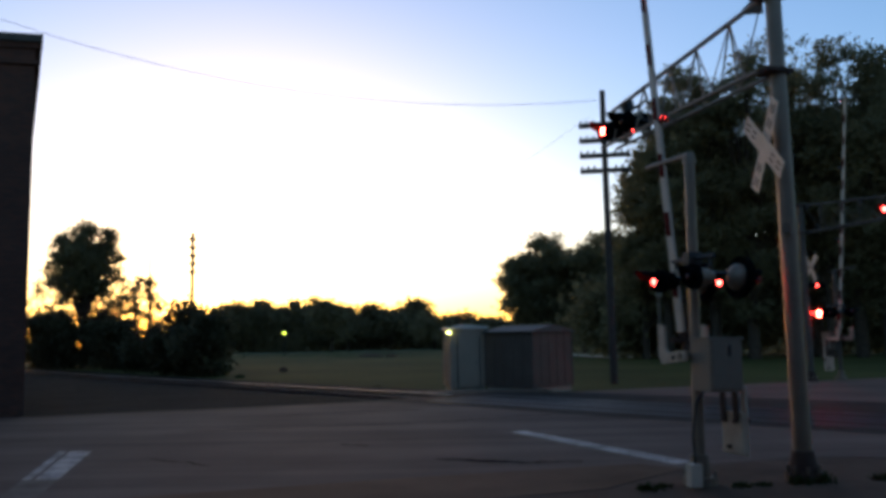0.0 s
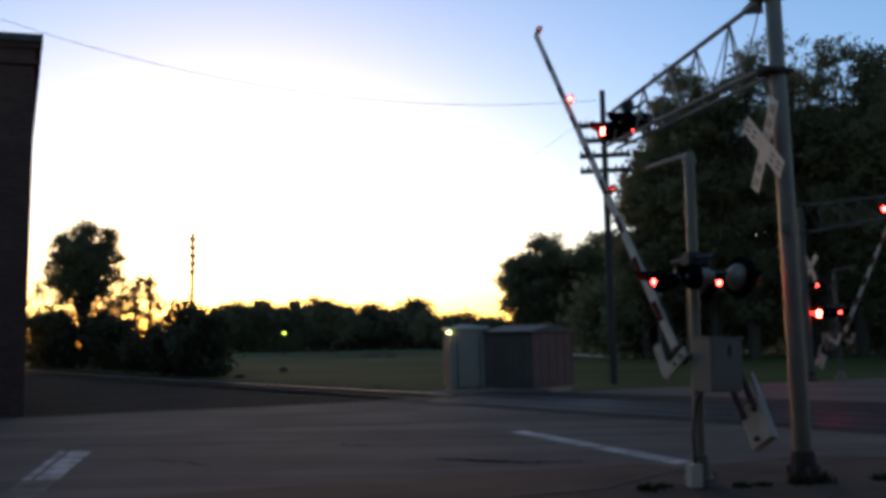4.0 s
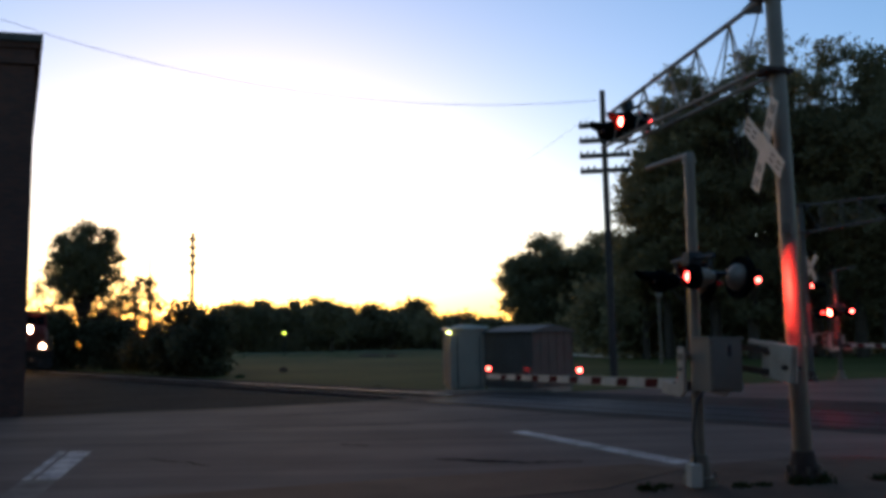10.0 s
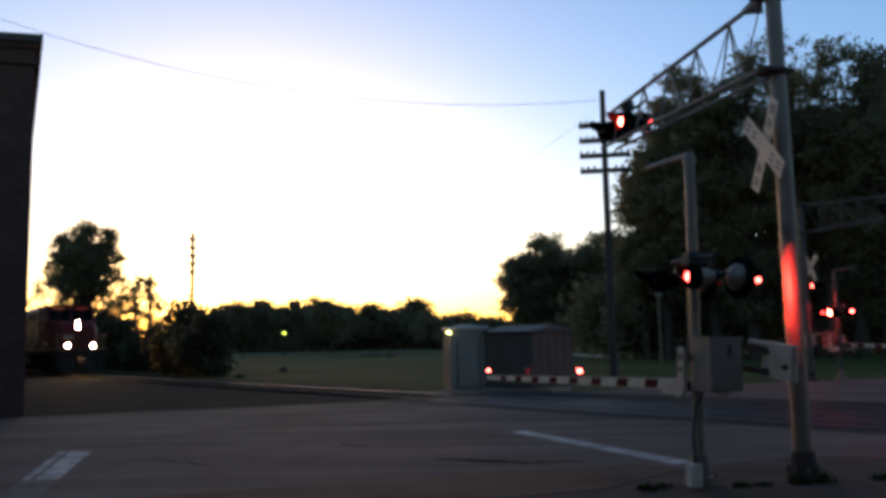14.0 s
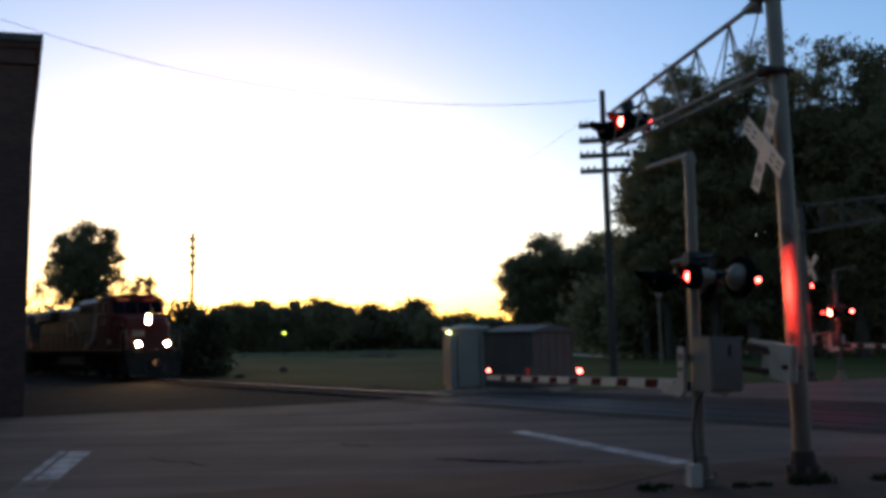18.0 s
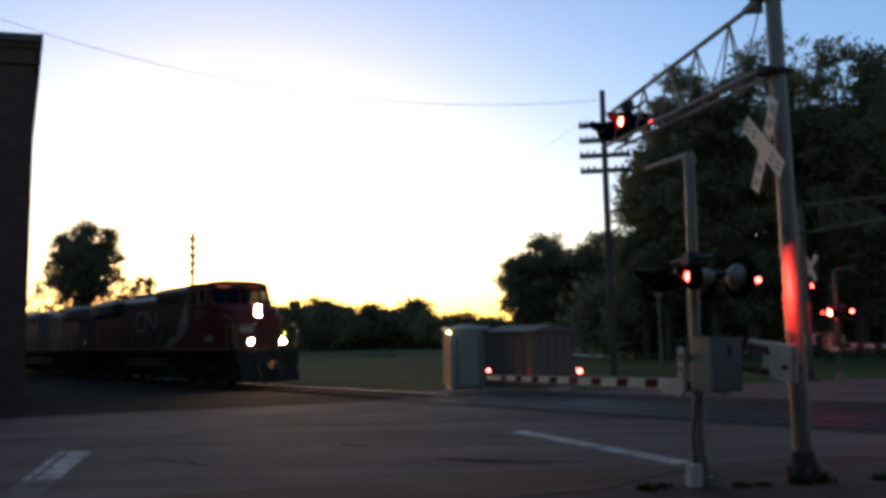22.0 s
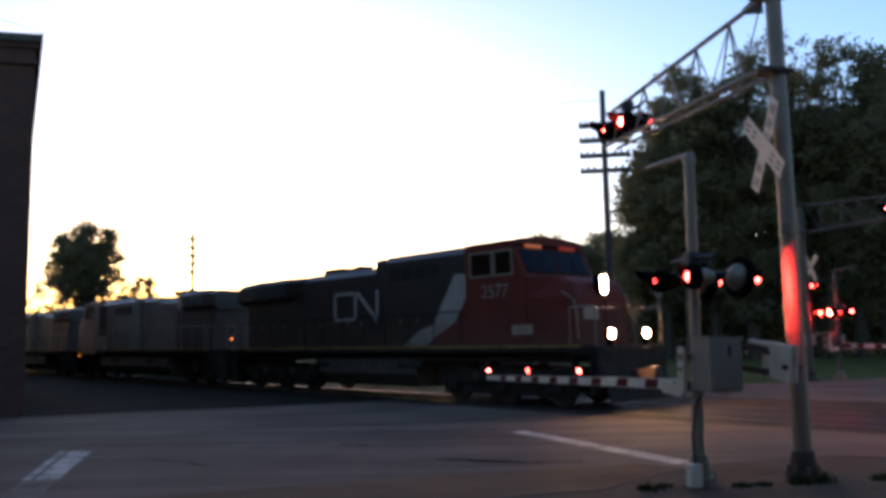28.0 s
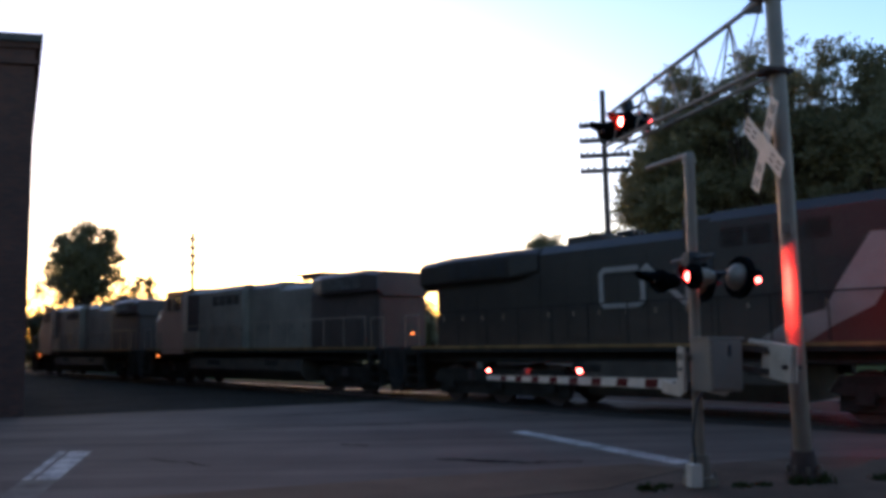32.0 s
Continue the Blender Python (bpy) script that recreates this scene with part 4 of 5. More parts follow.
    for sg in (1, -1):
        part("front_rail", pipe(B(), [(-0.05, sg * 1.4, 2.5), (-0.05, sg * 0.4, 2.5), (-0.05, sg * 0.4, 1.6)], 0.018), L_BLACK, o)
        if not lit:
            part("equipment_box", box(B(), (-3.6, sg * 1.3, 1.98), (4.3, 0.34, 0.78), bevel=0.02), L_PALE, o, "pale equipment box below the cab")
            part("dark_door", box(B(), (cb - 0.6, sg * 1.29, 3.05), (1.15, 0.02, 1.9), bevel=0.006), L_BROWN, h1, "sooty dark door behind the cab")
            part("step_light", box(B(), (-1.6, sg * 1.42, 1.28), (0.1, 0.05, 0.08), bevel=0.01), AMBER, o, "small amber step light")
        else:
            part("marker_light", box(B(), (-L + 0.25, sg * 1.3, 2.0), (0.06, 0.05, 0.07), bevel=0.01), AMBER, o, "small amber marker light")
    for y in (0.753, -0.753):
        bm = tube(B(), (-0.1, y, 1.87), (0.0, y, 1.87), 0.135)
        rod(bm, (-0.13, y, 1.87), (-0.1, y, 1.87), 0.13, seg=18)
        box(bm, (-0.08, y, 1.66), (0.1, 0.12, 0.2))
        d = part("ditch_light", bm, SOOT, o, "ditch light in a black housing")
        part("ditch_lens", rod(B(), (-0.04, y, 1.87), (0.004, y, 1.87), 0.115, 0.105, 18), HEAD if lit else RED_OFF, d, "bright warm lit lens" if lit else "")
    bm = box(B(), (nx - 0.06, 0, 3.165), (0.16, 0.32, 0.54), bevel=0.03)
    for z in (3.05, 3.28):
        tube(bm, (nx + 0.02, 0, z), (nx + 0.1, 0, z), 0.135)
    hl = part("headlight", bm, SOOT, o, "twin headlight housing")
    for z in (3.05, 3.28):
        part("headlight_lens", rod(B(), (nx + 0.06, 0, z), (nx + 0.104, 0, z), 0.115, 0.105, 18), HEAD if lit else GLASS, hl)
    for y in (0.72, -0.72):
        part("number_board", box(B(), (cx - 0.38, y, 4.36), (0.08, 0.62, 0.17), Matrix.Rotation(radians(-25), 3, "Y")), (CABLIT if y > 0 else CABLIT_PALE) if lit else GLASS, cab, "number board with glowing panel" if lit else "")
    cab.matrix_basis = pose(0, 0, -drop)
    return o, cab


lead, lead_cab = locomotive("locomotive", "diesel locomotive with red front, white stripe and black hood", 19.0, 3, L_RED, L_BLACK, L_RED, L_YELLOW, True)
for sg in (1, -1):
    y = 1.292 * sg
    part("red_panel", prism(B(), [(-4.52, 1.6), (-4.52, 3.62), (-5.35, 2.4), (-6.2, 2.1), (-7.1, 1.6)], y, y + sg * 0.022), L_RED, lead)
    part("slant_stripe", prism(B(), [(-4.52, 3.66), (-5.13, 3.7), (-5.8, 2.75), (-6.1, 2.25), (-6.75, 2.1), (-7.6, 1.6), (-6.5, 1.6), (-5.9, 1.95), (-5.15, 2.3), (-4.52, 3.25)], y, y + sg * 0.026), L_WHITE, lead, "broad white slanting stripe")
    part("stencil_plate", box(B(), (-2.35, sg * 1.503, 2.02), (0.75, 0.01, 0.26), bevel=0.002), L_PALE, lead_cab, "pale stencilled patch at the foot of the cab")
    emblem(lead, -11.77, -9.2, 2.48, 3.5, 1.003 * sg, L_WHITE)
cu = bpy.data.curves.new("digits", "FONT")
cu.body, cu.size, cu.extrude = "2577", 0.52, 0.004
tmp = new("digits", cu)
dg = bpy.data.meshes.new_from_object(tmp.evaluated_get(bpy.context.evaluated_depsgraph_get()))
bpy.data.objects.remove(tmp)
dg.materials.append(L_WHITE)
num = new("road_number", dg)
num.parent = lead_cab
num.matrix_basis = pose(-2.6, -1.512, 2.92, 90, 0, 0) @ pose(-1.25, 0, 0)
num["label"] = "pale painted digits"
second, _ = locomotive("locomotive", "grey diesel locomotive with faded pink cab and yellow sill stripe", 19.2, 2, L_PINK, L_GREY, L_PINK, L_YELLOW, False)
third = copy_thing(second, Matrix())
WHEELS += [x for x in third.children_recursive if x.name.startswith("wheelset")]

# ---------------------------------------------------------------- buildings and poles
def brick_building():
    o = thing("brick_building", "dark red brick building with a dark coping, in shade", "building")
    c = Vector((-11.17, 22.1))
    d1 = Vector((-0.97, -0.243))     # along the street front
    d2 = Vector((-0.46, 0.888))     # away along its side, hidden behind the front
    H = 10.2
    d3 = Vector((-0.671, 0.741))    # on along the railway: unseen stretch, added to keep western sky off the train
    e = c + d2 * 14
    p = [c, c + d1 * 14, c + d1 * 14 + d2 * 14, e + d3 * 90 + d1 * 14, e + d3 * 90, e]
    bm = B()
    prism_xy(bm, [tuple(q) for q in p], -0.2, H)
    part("wall", bm, BRICK, o, "dark brick wall")
    q = [c - d1 * 0.17 - d2 * 0.17] + p[1:4] + [p[4] - d1 * 0.12, e - d1 * 0.12]
    bm = B()
    prism_xy(bm, [tuple(x) for x in q], H, H + 0.22)
    part("coping", bm, COPING, o, "dark coping stones")
    for z0, z1, k in ((H - 0.62, H - 0.5, 0.1), (H - 0.16, H, 0.08)):
        q = [c - d1 * k - d2 * k] + p[1:4] + [p[4] - d1 * k, e - d1 * k]
        bm = B()
        prism_xy(bm, [tuple(x) for x in q], z0, z1)
        part("string_course", bm, BRICK, o, "projecting brick course under the coping")
    return o


brick_building()
# Added wall behind the camera, never in view; it holds back eastern sky light.
bm = box(B(), (0, -8.3, 5.4), (110, 0.6, 11.2))
tagged(part("wall_south", bm, BRICK), "unseen plain brick wall added behind the camera to block sky light", "wall", kind="structure")


def shed(at, w, d, h, wall, roof, label, door, rise=0.22):
    o = thing("signal_hut", label, "hut", at, "railway huts")
    body = part("wall", box(B(), (0, 0, h / 2 + 0.05), (w, d, h - 0.1)), wall, o)
    part("plinth", box(B(), (0, 0, 0.0), (w - 0.1, d - 0.1, 0.3)), CONCRETE, o)
    part("roof", prism(B(), [(-w / 2 - 0.1, h), (0, h + rise), (w / 2 + 0.1, h), (w / 2 + 0.1, h - 0.06), (-w / 2 - 0.1, h - 0.06)], -d / 2 - 0.1, d / 2 + 0.1), roof, o)
    n = int(w / 0.4)
    for i in range(n + 1):
        part("rib", box(B(), (-w / 2 + i * w / n, -d / 2 - 0.012, h / 2 + 0.05), (0.04, 0.024, h - 0.2)), wall, body)
    m2 = int(d / 0.4)
    for sg in (1, -1):
        for i in range(m2 + 1):
            part("rib", box(B(), (sg * (w / 2 + 0.012), -d / 2 + i * d / m2, h / 2 + 0.05), (0.024, 0.04, h - 0.2)), wall, body)
    if door:
        dr = part("door", box(B(), (0, -d / 2 - 0.03, 1.05), (0.8, 0.05, 1.9), bevel=0.01), wall, o)
        for x in (-0.43, 0.43):
            part("door_joint", box(B(), (x, -d / 2 - 0.012, 1.05), (0.035, 0.03, 1.94)), COPING, o)
        part("corner_trim", box(B(), (w / 2, -d / 2, h / 2 + 0.05), (0.08, 0.08, h - 0.12), bevel=0.01), COPING, o, "dark corner trim")
        for z in (0.45, 1.65):
            part("hinge", rod(B(), (-0.4, -d / 2 - 0.062, z - 0.07), (-0.4, -d / 2 - 0.062, z + 0.07), 0.018, seg=8), GALV, dr)
        part("handle", box(B(), (0.3, -d / 2 - 0.07, 1.0), (0.03, 0.05, 0.16)), BLACK, dr)
        part("wall_lamp", box(B(), (-w / 2 - 0.07, -d / 2 - 0.05, h - 0.2), (0.07, 0.07, 0.09), bevel=0.02), YARD_NEAR, o, "small glowing yellow-green lamp")
    return o


shed(pose(0.75, 32.6, -0.1, 0, 0, 8), 1.35, 2.0, 2.35, SIDING_PALE, ROOFMETAL, "small pale metal signal hut with a white roof", True, 0.1)
shed(pose(3.15, 31.4, -0.1, 0, 0, 42), 2.2, 2.4, 2.15, SIDING, ROOFDARK, "brown-grey metal signal hut beside the track", False)


def utility_pole(at, h, arms, label, name="utility_pole"):
    o = thing(name, label, "utility pole", at)
    part("pole", rod(B(), (0, 0, -0.3), (0, 0, h), 0.17, 0.12, 14), WOOD, o)
    for i in range(arms):
        z = h - 1.56 - i * 0.665
        a = part("crossarm", box(B(), (0, -0.13, z), (2.12, 0.14, 0.19)), WOOD, o, "wooden crossarm")
        for x in (-0.98, -0.72, -0.45, 0.45, 0.72, 0.98):
            part("insulator", rod(B(), (x, -0.13, z + 0.06), (x, -0.13, z + 0.22), 0.055, 0.045, 8), COPING, a)
    return o


utility_pole(pose(7.05, 34.9, -0.2, 0, 0, -10), 12.6, 4, "tall dark wooden utility pole with four crossarms")
for x, y, h, r in ((-33.6, 110.0, 16.9, 0.3), (-39.3, 110.0, 14.0, 0.12)):
    o = thing("distant_pole", "thin dark pole beyond the field", "pole", pose(x, y, -0.2))
    part("pole", rod(B(), (0, 0, 0), (0, 0, h), r, r * 0.8, 8), WOOD, o)
    if r > 0.15:
        for i in range(5):
            part("insulator", box(B(), (0, 0, h - 0.9 - i * 1.1), (0.85, 0.6, 0.4), bevel=0.05), WOOD, o)


def wire(p, q, sag, r, label):
    n = 40
    pts = [Vector(p).lerp(Vector(q), i / n) - Vector((0, 0, sag * 4 * (i / n) * (1 - i / n))) for i in range(n + 1)]
    o = part("overhead_wire", pipe(B(), pts, r, 6), BLACK)
    return tagged(o, label, "cable")


wire((6.76, 34.8, 11.95), (-19.2, 30.0, 15.2), 1.6, 0.011, "thin black overhead wire hanging from the wooden pole")
wire((6.4, 34.8, 11.2), (-30.0, 160.0, 9.0), 1.0, 0.007, "thin black overhead wire running over the field")

# ---------------------------------------------------------------- trees
def leaves(blobs, n, size, seed):
    rng = np.random.default_rng(seed)
    w = np.array([b[3] * b[4] * b[5] for b in blobs]) ** 0.67
    m = max(len(blobs) * 6, n // 34)
    kb = rng.choice(len(blobs), m, p=w / w.sum())
    bl = np.array(blobs)[kb]
    v = rng.normal(size=(m, 3))
    v /= np.linalg.norm(v, axis=1)[:, None]
    heart = bl[:, :3] + v * bl[:, 3:6] * (rng.random(m) ** 0.4)[:, None] * rng.uniform(0.8, 1.15, m)[:, None]
    k = rng.integers(0, m, n)
    spread = size * 1.5 * rng.uniform(0.7, 1.3, m)
    c = heart[k] + rng.normal(size=(n, 3)) * spread[k][:, None] * np.array([1, 1, 0.7])
    a = rng.normal(size=(n, 3))
    a /= np.linalg.norm(a, axis=1)[:, None]
    b = np.cross(a, rng.normal(size=(n, 3)))
    b /= np.linalg.norm(b, axis=1)[:, None]
    s = size * (0.5 + rng.random(n))[:, None]
    q = np.stack([c - a * s * 0.6, c + b * s * 0.38, c + a * s * 0.6, c - b * s * 0.38], 1).reshape(-1, 3)
    me = bpy.data.meshes.new("crown")
    me.from_pydata(q.tolist(), [], np.arange(4 * n).reshape(-1, 4).tolist())
    return me


def tree(x, y, h, w, seed, n, size, label, low=0.25, mat=None, name="tree", group="", blobs_n=9, base=-0.2, crown=None, clump=1.0):
    rng = random.Random(seed)
    o = thing(name, label, "tree", pose(x, y, base), group)
    bm = rod(B(), (0, 0, 0), (0, 0, h * 0.55), 0.018 * h + 0.05, 0.008 * h + 0.02, 9)
    blobs = []
    for i in range(blobs_n):
        a = rng.random() * 6.28
        f = i / max(1, blobs_n - 1)
        z = h * (low + (0.88 - low) * f)
        r = w * 0.32 * math.sin(min(1.0, 0.35 + 0.9 * (1 - f)) * 1.57) * rng.uniform(0.5, 1.15)
        cx, cy = r * math.cos(a), r * math.sin(a)
        s = w * rng.uniform(0.17, 0.27)
        if crown:
            cz, rz = crown[0] * h, crown[1] * h
            e, rr = rng.uniform(-0.95, 1), rng.uniform(0.35, 0.98)
            q = math.sqrt(1 - e * e)
            cx, cy, z = rr * q * w / 2 * math.cos(a), rr * q * w / 2 * math.sin(a), cz + rr * e * rz
            s = w * rng.uniform(0.12, 0.19) * clump
        blobs.append((cx, cy, z, s, s, min(s * 0.9, h * 0.14 + 0.3)))
        rod(bm, (0, 0, max(0.1, z * 0.6)), (cx, cy, z), 0.006 * h + 0.02, 0.012, 6)
    part("trunk", bm, BARK, o, "dark trunk with limbs")
    me = leaves(blobs, n, size, seed)
    me.materials.append(mat or LEAF)
    cr = new("crown", me)
    cr.parent = o
    return o


def at_px(px, dist):
    return (px - 784) / 1459 * dist


def top_h(py, px, dist):
    return (441 + 158.8 - (px - 784) * 0.0205 - py) / 1459 * dist + 1.826 + 0.2


# left group
tree(at_px(148, 75), 75, top_h(388, 148, 75), 6.7, 23, 24000, 0.2, "tall broad leafy tree, dark against the sunset", crown=(0.7, 0.31), blobs_n=120, clump=0.7)
for px, py, d, w, sd in ((62, 488, 85, 3.6, 11), (98, 515, 82, 3, 12), (200, 515, 80, 3.2, 13), (238, 478, 80, 2.4, 14), (266, 478, 78, 2.2, 15), (300, 560, 75, 4, 16), (178, 530, 85, 4, 17), (30, 500, 85, 5, 18)):
    tree(at_px(px, d), d, top_h(py, px, d), w, sd, 1500, 0.24, "slender leafy tree with gaps in its crown", low=0.15, blobs_n=9)
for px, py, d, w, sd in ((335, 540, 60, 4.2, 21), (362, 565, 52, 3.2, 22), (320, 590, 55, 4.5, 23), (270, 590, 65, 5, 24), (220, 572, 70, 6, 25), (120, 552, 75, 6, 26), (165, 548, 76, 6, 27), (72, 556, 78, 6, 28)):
    tree(at_px(px, d), d, top_h(py, px, d), w, sd, 4500, 0.28, "dense green bush at the edge of the field, dark at dusk", low=0.1, name="bush", blobs_n=9, mat=LEAF_BUSH)
# far wood line
rngw = random.Random(5)
tops = ((395, 546), (425, 538), (448, 524), (475, 532), (508, 533), (540, 522), (585, 523), (615, 545), (655, 530), (690, 548), (732, 530), (765, 560), (800, 570), (830, 553), (865, 566))
for i, (px, py) in enumerate(tops):
    d = 165 + rngw.uniform(-8, 8)
    tree(at_px(px, d), d, top_h(py, px, d), 7.5, 40 + i, 4200, 0.5, "distant leafy tree at the far edge of the field", crown=(0.62, 0.38), mat=LEAF_FAR, group="distant trees", blobs_n=22)
bl = [(at_px(px, 172), 172 + rngw.uniform(-3, 3), 3.6 if px < 750 else 2.2, 4.5, 3.0, 4.8 if px < 750 else 2.6) for px in range(380, 1000, 14)]
me = leaves(bl, 90000, 0.55, 77)
me.materials.append(LEAF_FAR)
tagged(new("far_wood", me), "dense dark wood along the far edge of the field", "trees", kind="stuff")
# right groups
for i, (px, py, d, w) in enumerate(((940, 455, 105, 7), (945, 428, 105, 8), (972, 430, 110, 8), (990, 424, 108, 9), (1030, 424, 104, 9), (1068, 408, 100, 9))):
    tree(at_px(px, d), d, top_h(py, px, d), w, 60 + i, 22000, 0.3, "leafy tree at the side of the field", crown=(0.55, 0.45), group="trees beside the field", blobs_n=44)
for i, (px, py, d, w, nb, nl) in enumerate(((1138, 315, 70, 6, 40, 14000), (1178, 205, 68, 7, 60, 28000), (1218, 98, 66, 7.5, 70, 34000), (1262, 74, 66, 8, 66, 27000), (1328, 76, 64, 8.5, 60, 22000), (1395, 46, 64, 8, 46, 9500), (1418, 66, 67, 7, 40, 8000), (1440, 44, 66, 8, 50, 10500), (1468, 56, 63, 8, 54, 12000), (1518, 78, 62, 9, 70, 26000), (1568, 104, 60, 9, 80, 36000), (1625, 124, 60, 12, 80, 40000))):
    tree(at_px(px, d), d, top_h(py, px, d) * (1.0 if px < 1380 else 1.03), w, 80 + i, nl, 0.25, "tall leafy tree, dark at dusk", crown=(0.56, 0.44), group="tall trees by the road", blobs_n=nb)
bl = [(at_px(px, 74), 74 + rngw.uniform(-2, 3), 3.4, 3.6, 2.0, 3.8) for px in range(1060, 1700, 26)]
bl += [(at_px(px, 76), 76 + rngw.uniform(-2, 3), 8.2 + rngw.uniform(-0.8, 0.8), 3.2, 2.0, 3.2) for px in range(1150, 1700, 28)]
me = leaves(bl, 80000, 0.4, 78)
me.materials.append(LEAF)
tagged(new("undergrowth", me), "dense dark undergrowth below the tall trees", "bushes", kind="stuff")

def tuft(x, y, h, n, seed, label="ragged weeds growing in the dirt", z=-0.006):
    rng = np.random.default_rng(seed)
    c = np.column_stack([rng.normal(0, h * 0.55, n), rng.normal(0, h * 0.4, n), np.zeros(n)])
    lean = np.column_stack([rng.normal(0, h * 0.35, n), rng.normal(0, h * 0.35, n), h * (0.35 + 0.65 * rng.random(n))])
    side = np.column_stack([rng.normal(0, 1, n), rng.normal(0, 1, n), np.zeros(n)])
    side /= np.linalg.norm(side, axis=1)[:, None] / (0.012 + 0.02 * h)
    v = np.stack([c - side, c + side, c + lean * 0.6 + side * 0.8, c + lean, c + lean * 0.6 - side * 0.8], 1).reshape(-1, 3)
    me = bpy.data.meshes.new("weed_clump")
    me.from_pydata(v.tolist(), [], np.arange(5 * n).reshape(-1, 5).tolist())
    me.materials.append(WEED)
    o = new("weed_clump", me)
    o.matrix_basis = pose(x, y, z)
    return tagged(o, label, "weeds", kind="stuff")


for i, (r, c, h, n) in enumerate(((-0.75, -0.05, 0.11, 60), (-0.5, 0.02, 0.08, 40), (0.35, -0.3, 0.08, 60), (0.62, -0.35, 0.07, 50), (1.1, -0.42, 0.12, 70), (1.36, -0.45, 0.14, 70), (1.55, -0.25, 0.12, 60), (0.15, 0.3, 0.09, 40), (2.2, -0.6, 0.12, 60), (2.9, -0.4, 0.1, 50), (3.6, -0.9, 0.15, 60))):
    tuft(*plan(r, c), h, n, 200 + i)
rg = random.Random(31)
for i in range(8):
    s = rg.uniform(-26, -4)
    p, h = track(s)
    q = p + Vector((math.sin(h), -math.cos(h))) * rg.uniform(3.2, 8.0)
    if (q - GATE).dot(CD) > 15.9:
        tuft(q.x, q.y, rg.uniform(0.08, 0.16), 90, 300 + i, "ragged weeds beside the railway track", -0.17)
for i in range(4):
    s = rg.uniform(-45, -8)
    p, h = track(s)
    q = p - Vector((math.sin(h), -math.cos(h))) * rg.uniform(3.6, 6.0)
    tuft(q.x, q.y, rg.uniform(0.1, 0.2), 90, 340 + i, "ragged weeds beside the railway track", -0.2)

# pale lane beyond the field, and low dark mounds on the grass
sheet("far_lane", [(-75, 152), (4, 149), (15, 74), (75, 66), (75, 70), (17, 78), (7, 154), (-75, 157)], -0.19, PATH, "pale gravel lane beyond the field", "lane")
for i, (px, py, w) in enumerate(((404, 634, 0.9), (500, 657, 0.6), (655, 631, 3.2), (690, 631, 1.6))):
    d = 2.026 * 1459 / (py - 599.8 + (px - 784) * 0.0205)
    bm = bmesh.new()
    bmesh.ops.create_icosphere(bm, subdivisions=3, radius=0.5, matrix=Matrix.Translation((at_px(px, d), d, -0.2)) @ Matrix.Diagonal((w, w * 0.6, 0.7, 1)))
    for v in bm.verts:
        v.co += noise.noise_vector(v.co * 3) * 0.08
    tagged(smooth(part("earth_mound", bm, DIRT)), "low dark mound on the grass field", "mound", group="mounds on the field")

# thin sign post beyond the track
o = thing("sign_post", "thin grey post beyond the road, dark at dusk", "post", pose(at_px(1163, 58), 58, -0.2))
part("pole", rod(B(), (0, 0, 0), (0, 0, 5.2), 0.075, 0.06, 10), GALV, o)
part("sign", box(B(), (0, -0.08, 4.95), (0.45, 0.03, 0.55), bevel=0.008), GALV, o)

# dark stained strip of road along the rails
edge = []
for s0, o0 in ((-0.5, 2.5), (3.0, 2.2), (8.0, 2.4), (14.0, 2.2), (22.0, 2.3), (22.0, -4.6), (14.0, -4.9), (8.0, -4.3), (3.0, -3.6), (-0.5, -2.6)):
    p, h = track(s0)
    edge.append(tuple(p + Vector((math.sin(h), -math.cos(h))) * o0))
sheet("stained_strip", edge, 0.004, STAINED, "dark oil-stained asphalt along the rails", "road")
bm = B()
ra = random.Random(17)
ring = []
for i in range(22):
    a = i * 2 * math.pi / 22
    k = 1 + ra.uniform(-0.22, 0.22)
    ring.append((0.9 + 2.6 * k * math.cos(a + 0.15), 29.3 + 0.9 * k * math.sin(a)))
prism_xy(bm, ring, -0.2, -0.02)
tagged(part("gravel_apron", bm, APRON), "pale trodden gravel in front of the railway huts", "gravel", kind="structure")
# rubber panels of the crossing, between and beside the rails
pm = mesh_of("crossing_panel", box(B(), (0, 0, 0), (1.8, 0.62, 0.018), bevel=0.003), PANEL)
panels = thing("crossing_surface", "dark rubber crossing panels laid between the rails", "crossing panels")
for i in range(11):
    s = 1.6 + i * 1.82
    p, h = track(s)
    for off in (-1.2, -0.33, 0.33, 1.2):
        q = p + Vector((math.sin(h), -math.cos(h))) * off
        o = new("panel", pm)
        o.parent = panels
        o.matrix_basis = pose(q.x, q.y, 0.0, 0, 0, math.degrees(h))

# small lamps far off
for px, py, d, r in ((502, 590, 120, 0.15), (91, 595, 90, 0.2)):
    x, z = at_px(px, d), top_h(py, px, d) - 0.2
    o = thing("yard_light", "small yellow-green lamp on a thin pole in the distance", "street lamp", pose(x, d, -0.2))
    part("pole", rod(B(), (0, 0, 0), (0, 0, z), 0.06, 0.05, 8), WOOD, o)
    bm = bmesh.new()
    bmesh.ops.create_uvsphere(bm, u_segments=12, v_segments=8, radius=r, matrix=Matrix.Translation((0, -0.1, z + 0.2)))
    part("globe", bm, YARD, o, "glowing lamp globe")

# ---------------------------------------------------------------- what moves
CYCLE, START, BURN = 1.3065, 0.575, 0.665


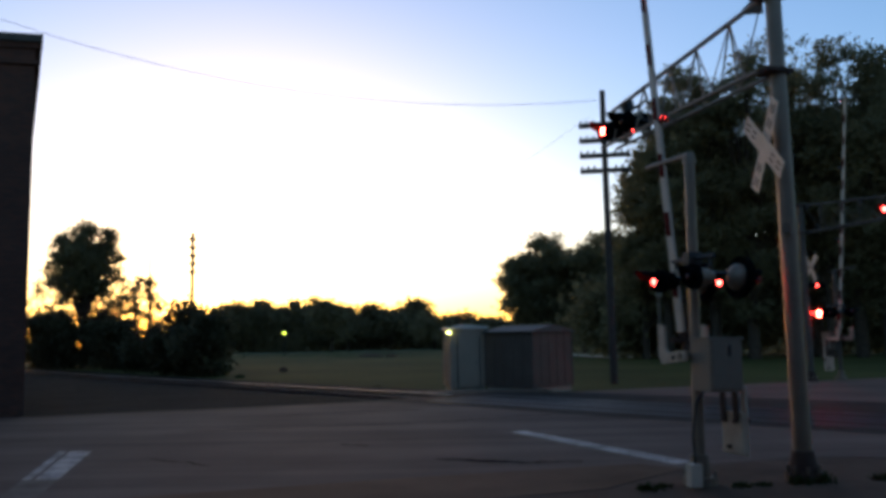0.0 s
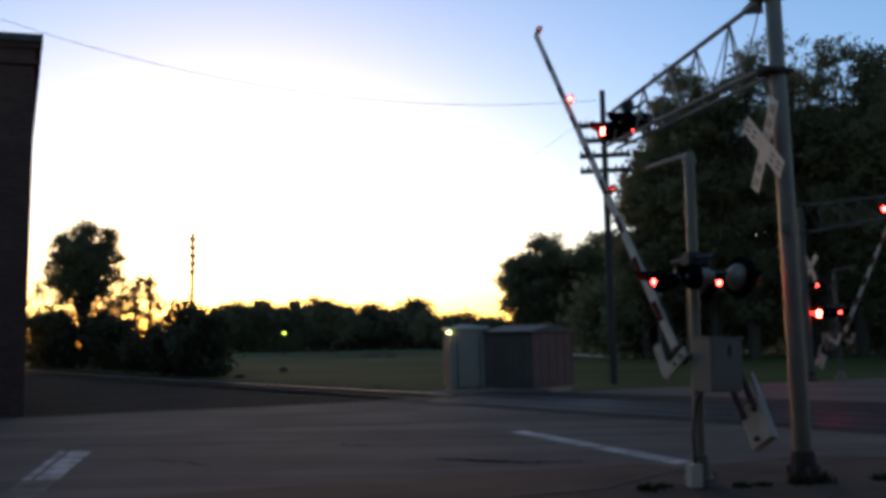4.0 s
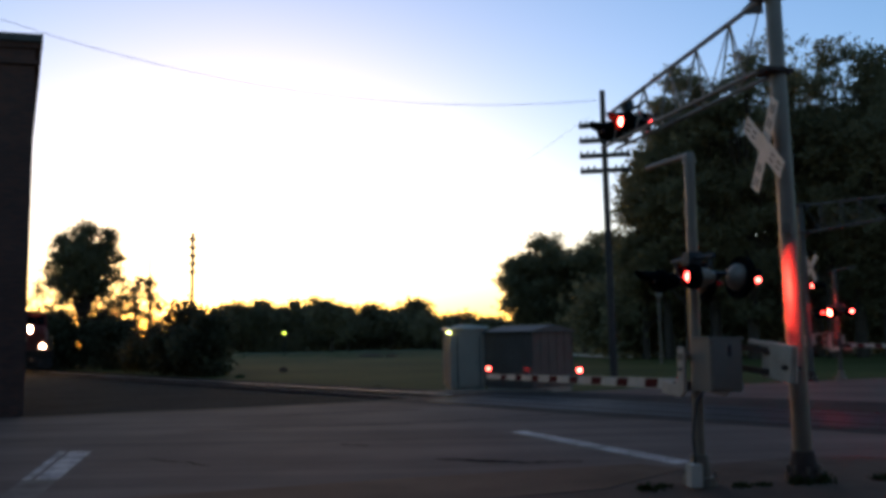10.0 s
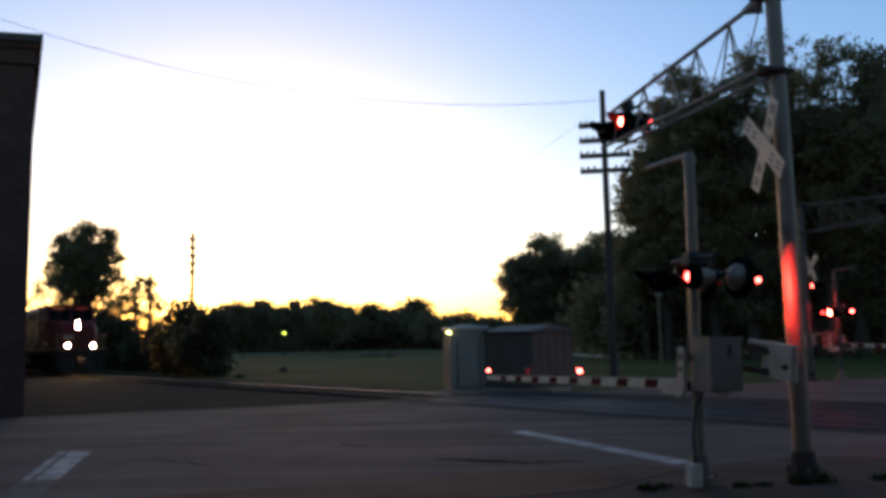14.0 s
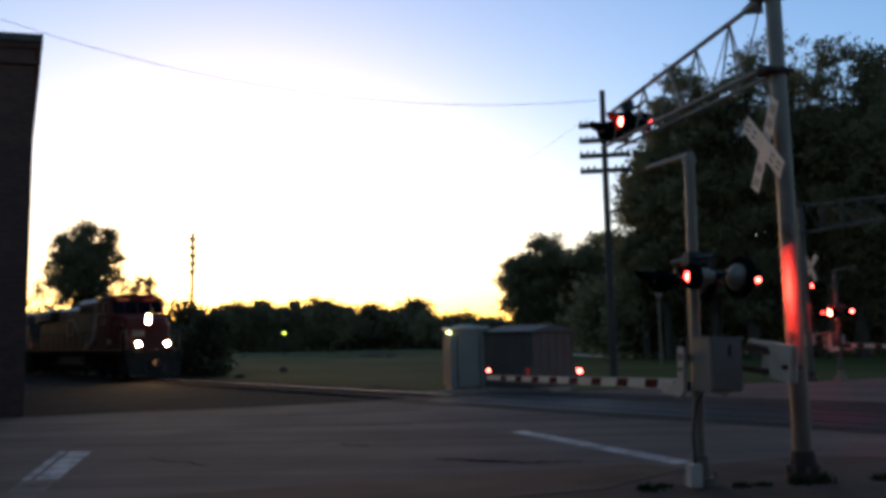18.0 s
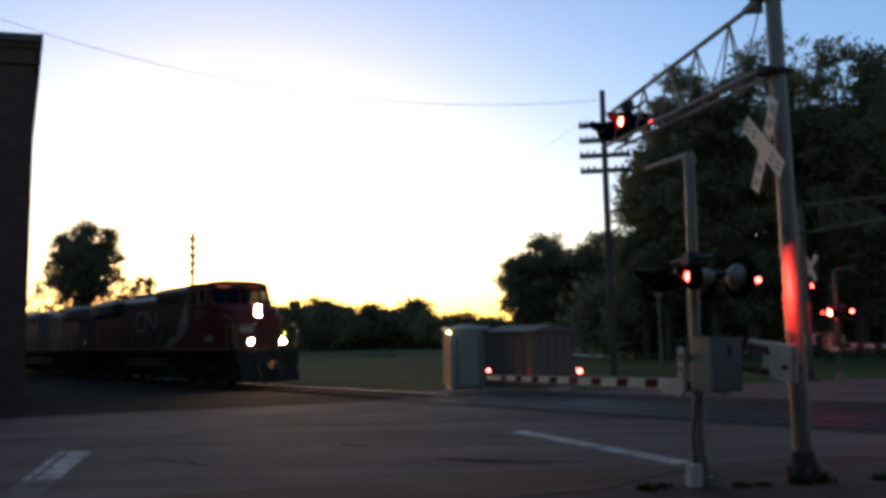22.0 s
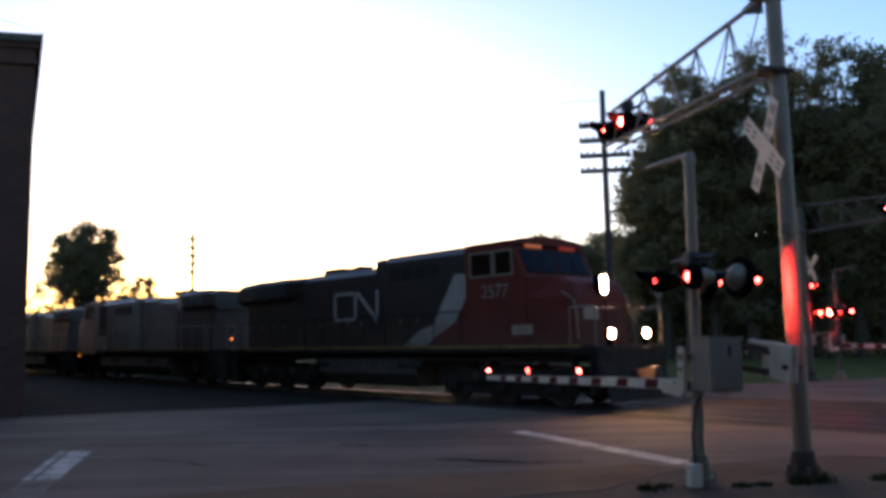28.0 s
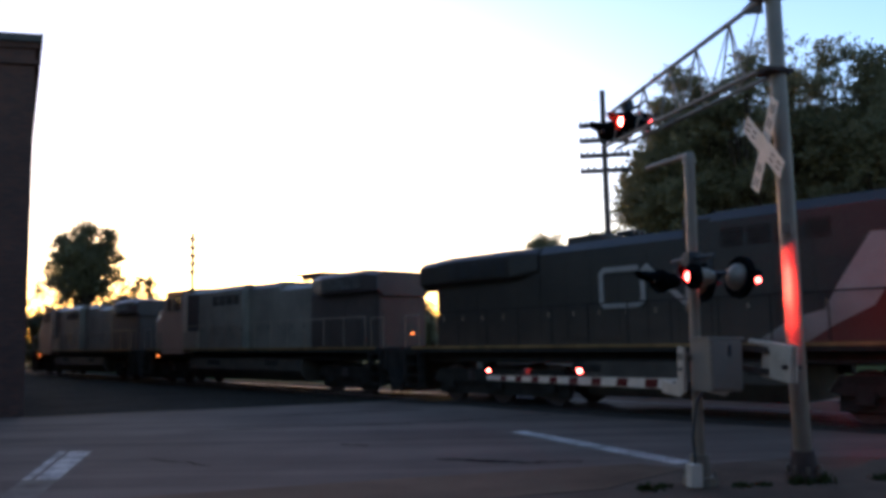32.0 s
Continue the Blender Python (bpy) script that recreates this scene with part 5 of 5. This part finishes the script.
def flash_rows(base, phase):
    """A lens turns its lit half forwards while its phase burns, and back after."""
    turn = lambda a: base @ pose(0, 0, 0, 0, 0, a)
    events = []
    for i in range(-1, 26):
        t = START + i * CYCLE
        events += [(t, phase == "Q"), (t + BURN, phase == "P")]
    state = None
    rows = []
    for t, lit in events:
        if t <= 0.09:
            state = lit
            continue
        if not rows:
            rows.append((0.0, turn(0 if state else 180)))
        if t > 31.96:
            break
        a0, a1 = (180, 360) if lit else (0, 180)
        for j in range(4):
            rows.append((t - 0.083 + j / 30, turn(a0 + (a1 - a0) * j / 3)))
        state = lit
    rows.append((32.0, turn(0 if state else 180)))
    return rows


TRAIN = [(0.0, -80.83), (4.0, -66.97), (8.0, -53.80), (12.0, -41.19), (16.0, -28.96), (20.0, -16.98), (24.0, -5.10), (26.0, 1.02), (27.5, 5.58), (28.5, 8.55), (29.5, 11.44), (30.5, 14.32), (32.0, 18.70)]
ARM = [(0.0, 80.5), (0.5, 77.5), (1.0, 74.2), (1.5, 71.2), (2.0, 67.9), (3.0, 60.9), (3.5, 57.0), (4.5, 44.8), (5.5, 31.9), (6.0, 25.6), (6.5, 18.7), (7.0, 11.9), (7.5, 5.0), (8.0, 0.1), (8.5, -0.7), (9.0, -1.1), (10.0, -2.6), (13.0, -2.8), (32.0, -2.8)]
FAR_ARM = [(0.0, 82.7), (1.0, 79.5), (2.0, 72.7), (3.0, 65.5), (3.5, 61.5), (4.5, 52.5), (5.5, 42.0), (6.0, 35.5), (6.5, 27.0), (7.0, 18.0), (7.5, 9.0), (8.0, 2.5), (8.5, 0.5), (10.0, -1.0), (32.0, -1.5)]


def train_pose(s, offset, back):
    """Stand a locomotive on the curved track by its two trucks."""
    a, b = (offset, offset - 19.0)
    pa, _ = track(s + a)
    pb, _ = track(s + b)
    d = (pa - pb).normalized()
    h = math.degrees(math.atan2(d.y, d.x))
    if back:
        return pose(*(track(s + offset)[0] - d * back), 0.003, 0, 0, h + 180)
    return pose(pa.x, pa.y, 0.003, 0, 0, h)


def motions():
    walk(lead, [(t, train_pose(s, 0.0, 0)) for t, s in TRAIN])
    walk(second, [(t, train_pose(s, -20.5, 18.7)) for t, s in TRAIN])
    walk(third, [(t, train_pose(s, -40.7, 18.7)) for t, s in TRAIN])
    walk(near_arm, [(t, pose(0, 0, 1.45, a + 1.2, 0, 0) @ pose(0, 0, -0.25)) for t, a in ARM])
    walk(far_arm, [(t, pose(0, 0, 1.30, a, 0, 0)) for t, a in FAR_ARM])
    walk(near_lever, [(t, pose(0, 0, 1.55, a + 2.4, 0, 0)) for t, a in ARM])
    walk(far_lever, [(t, pose(0, 0, 1.55, a + 1.5, 0, 0)) for t, a in FAR_ARM])
    for lens, since in TIPS:
        m = lens.matrix_basis.copy()
        off = 180 if since else 0
        walk(lens, [(0.0, m @ pose(0, 0, 0, 0, 0, off))] + [(since + j / 30, m @ pose(0, 0, 0, 0, 0, off * (1 - j / 3))) for j in range(4) if since] + [(32.0, m)])
    # wheels roll at the train's even pace
    for w in WHEELS:
        back = -1 if w.parent.parent is lead else 1
        m = w.matrix_basis.copy()
        walk(w, [(i * 0.25, m @ pose(0, 0, 0, 0, -back * math.degrees(2.98 * i * 0.25 / 0.53), 0)) for i in range(129)])
    for lens, phase in LENSES:
        walk(lens, flash_rows(lens.matrix_basis.copy(), phase))


motions()
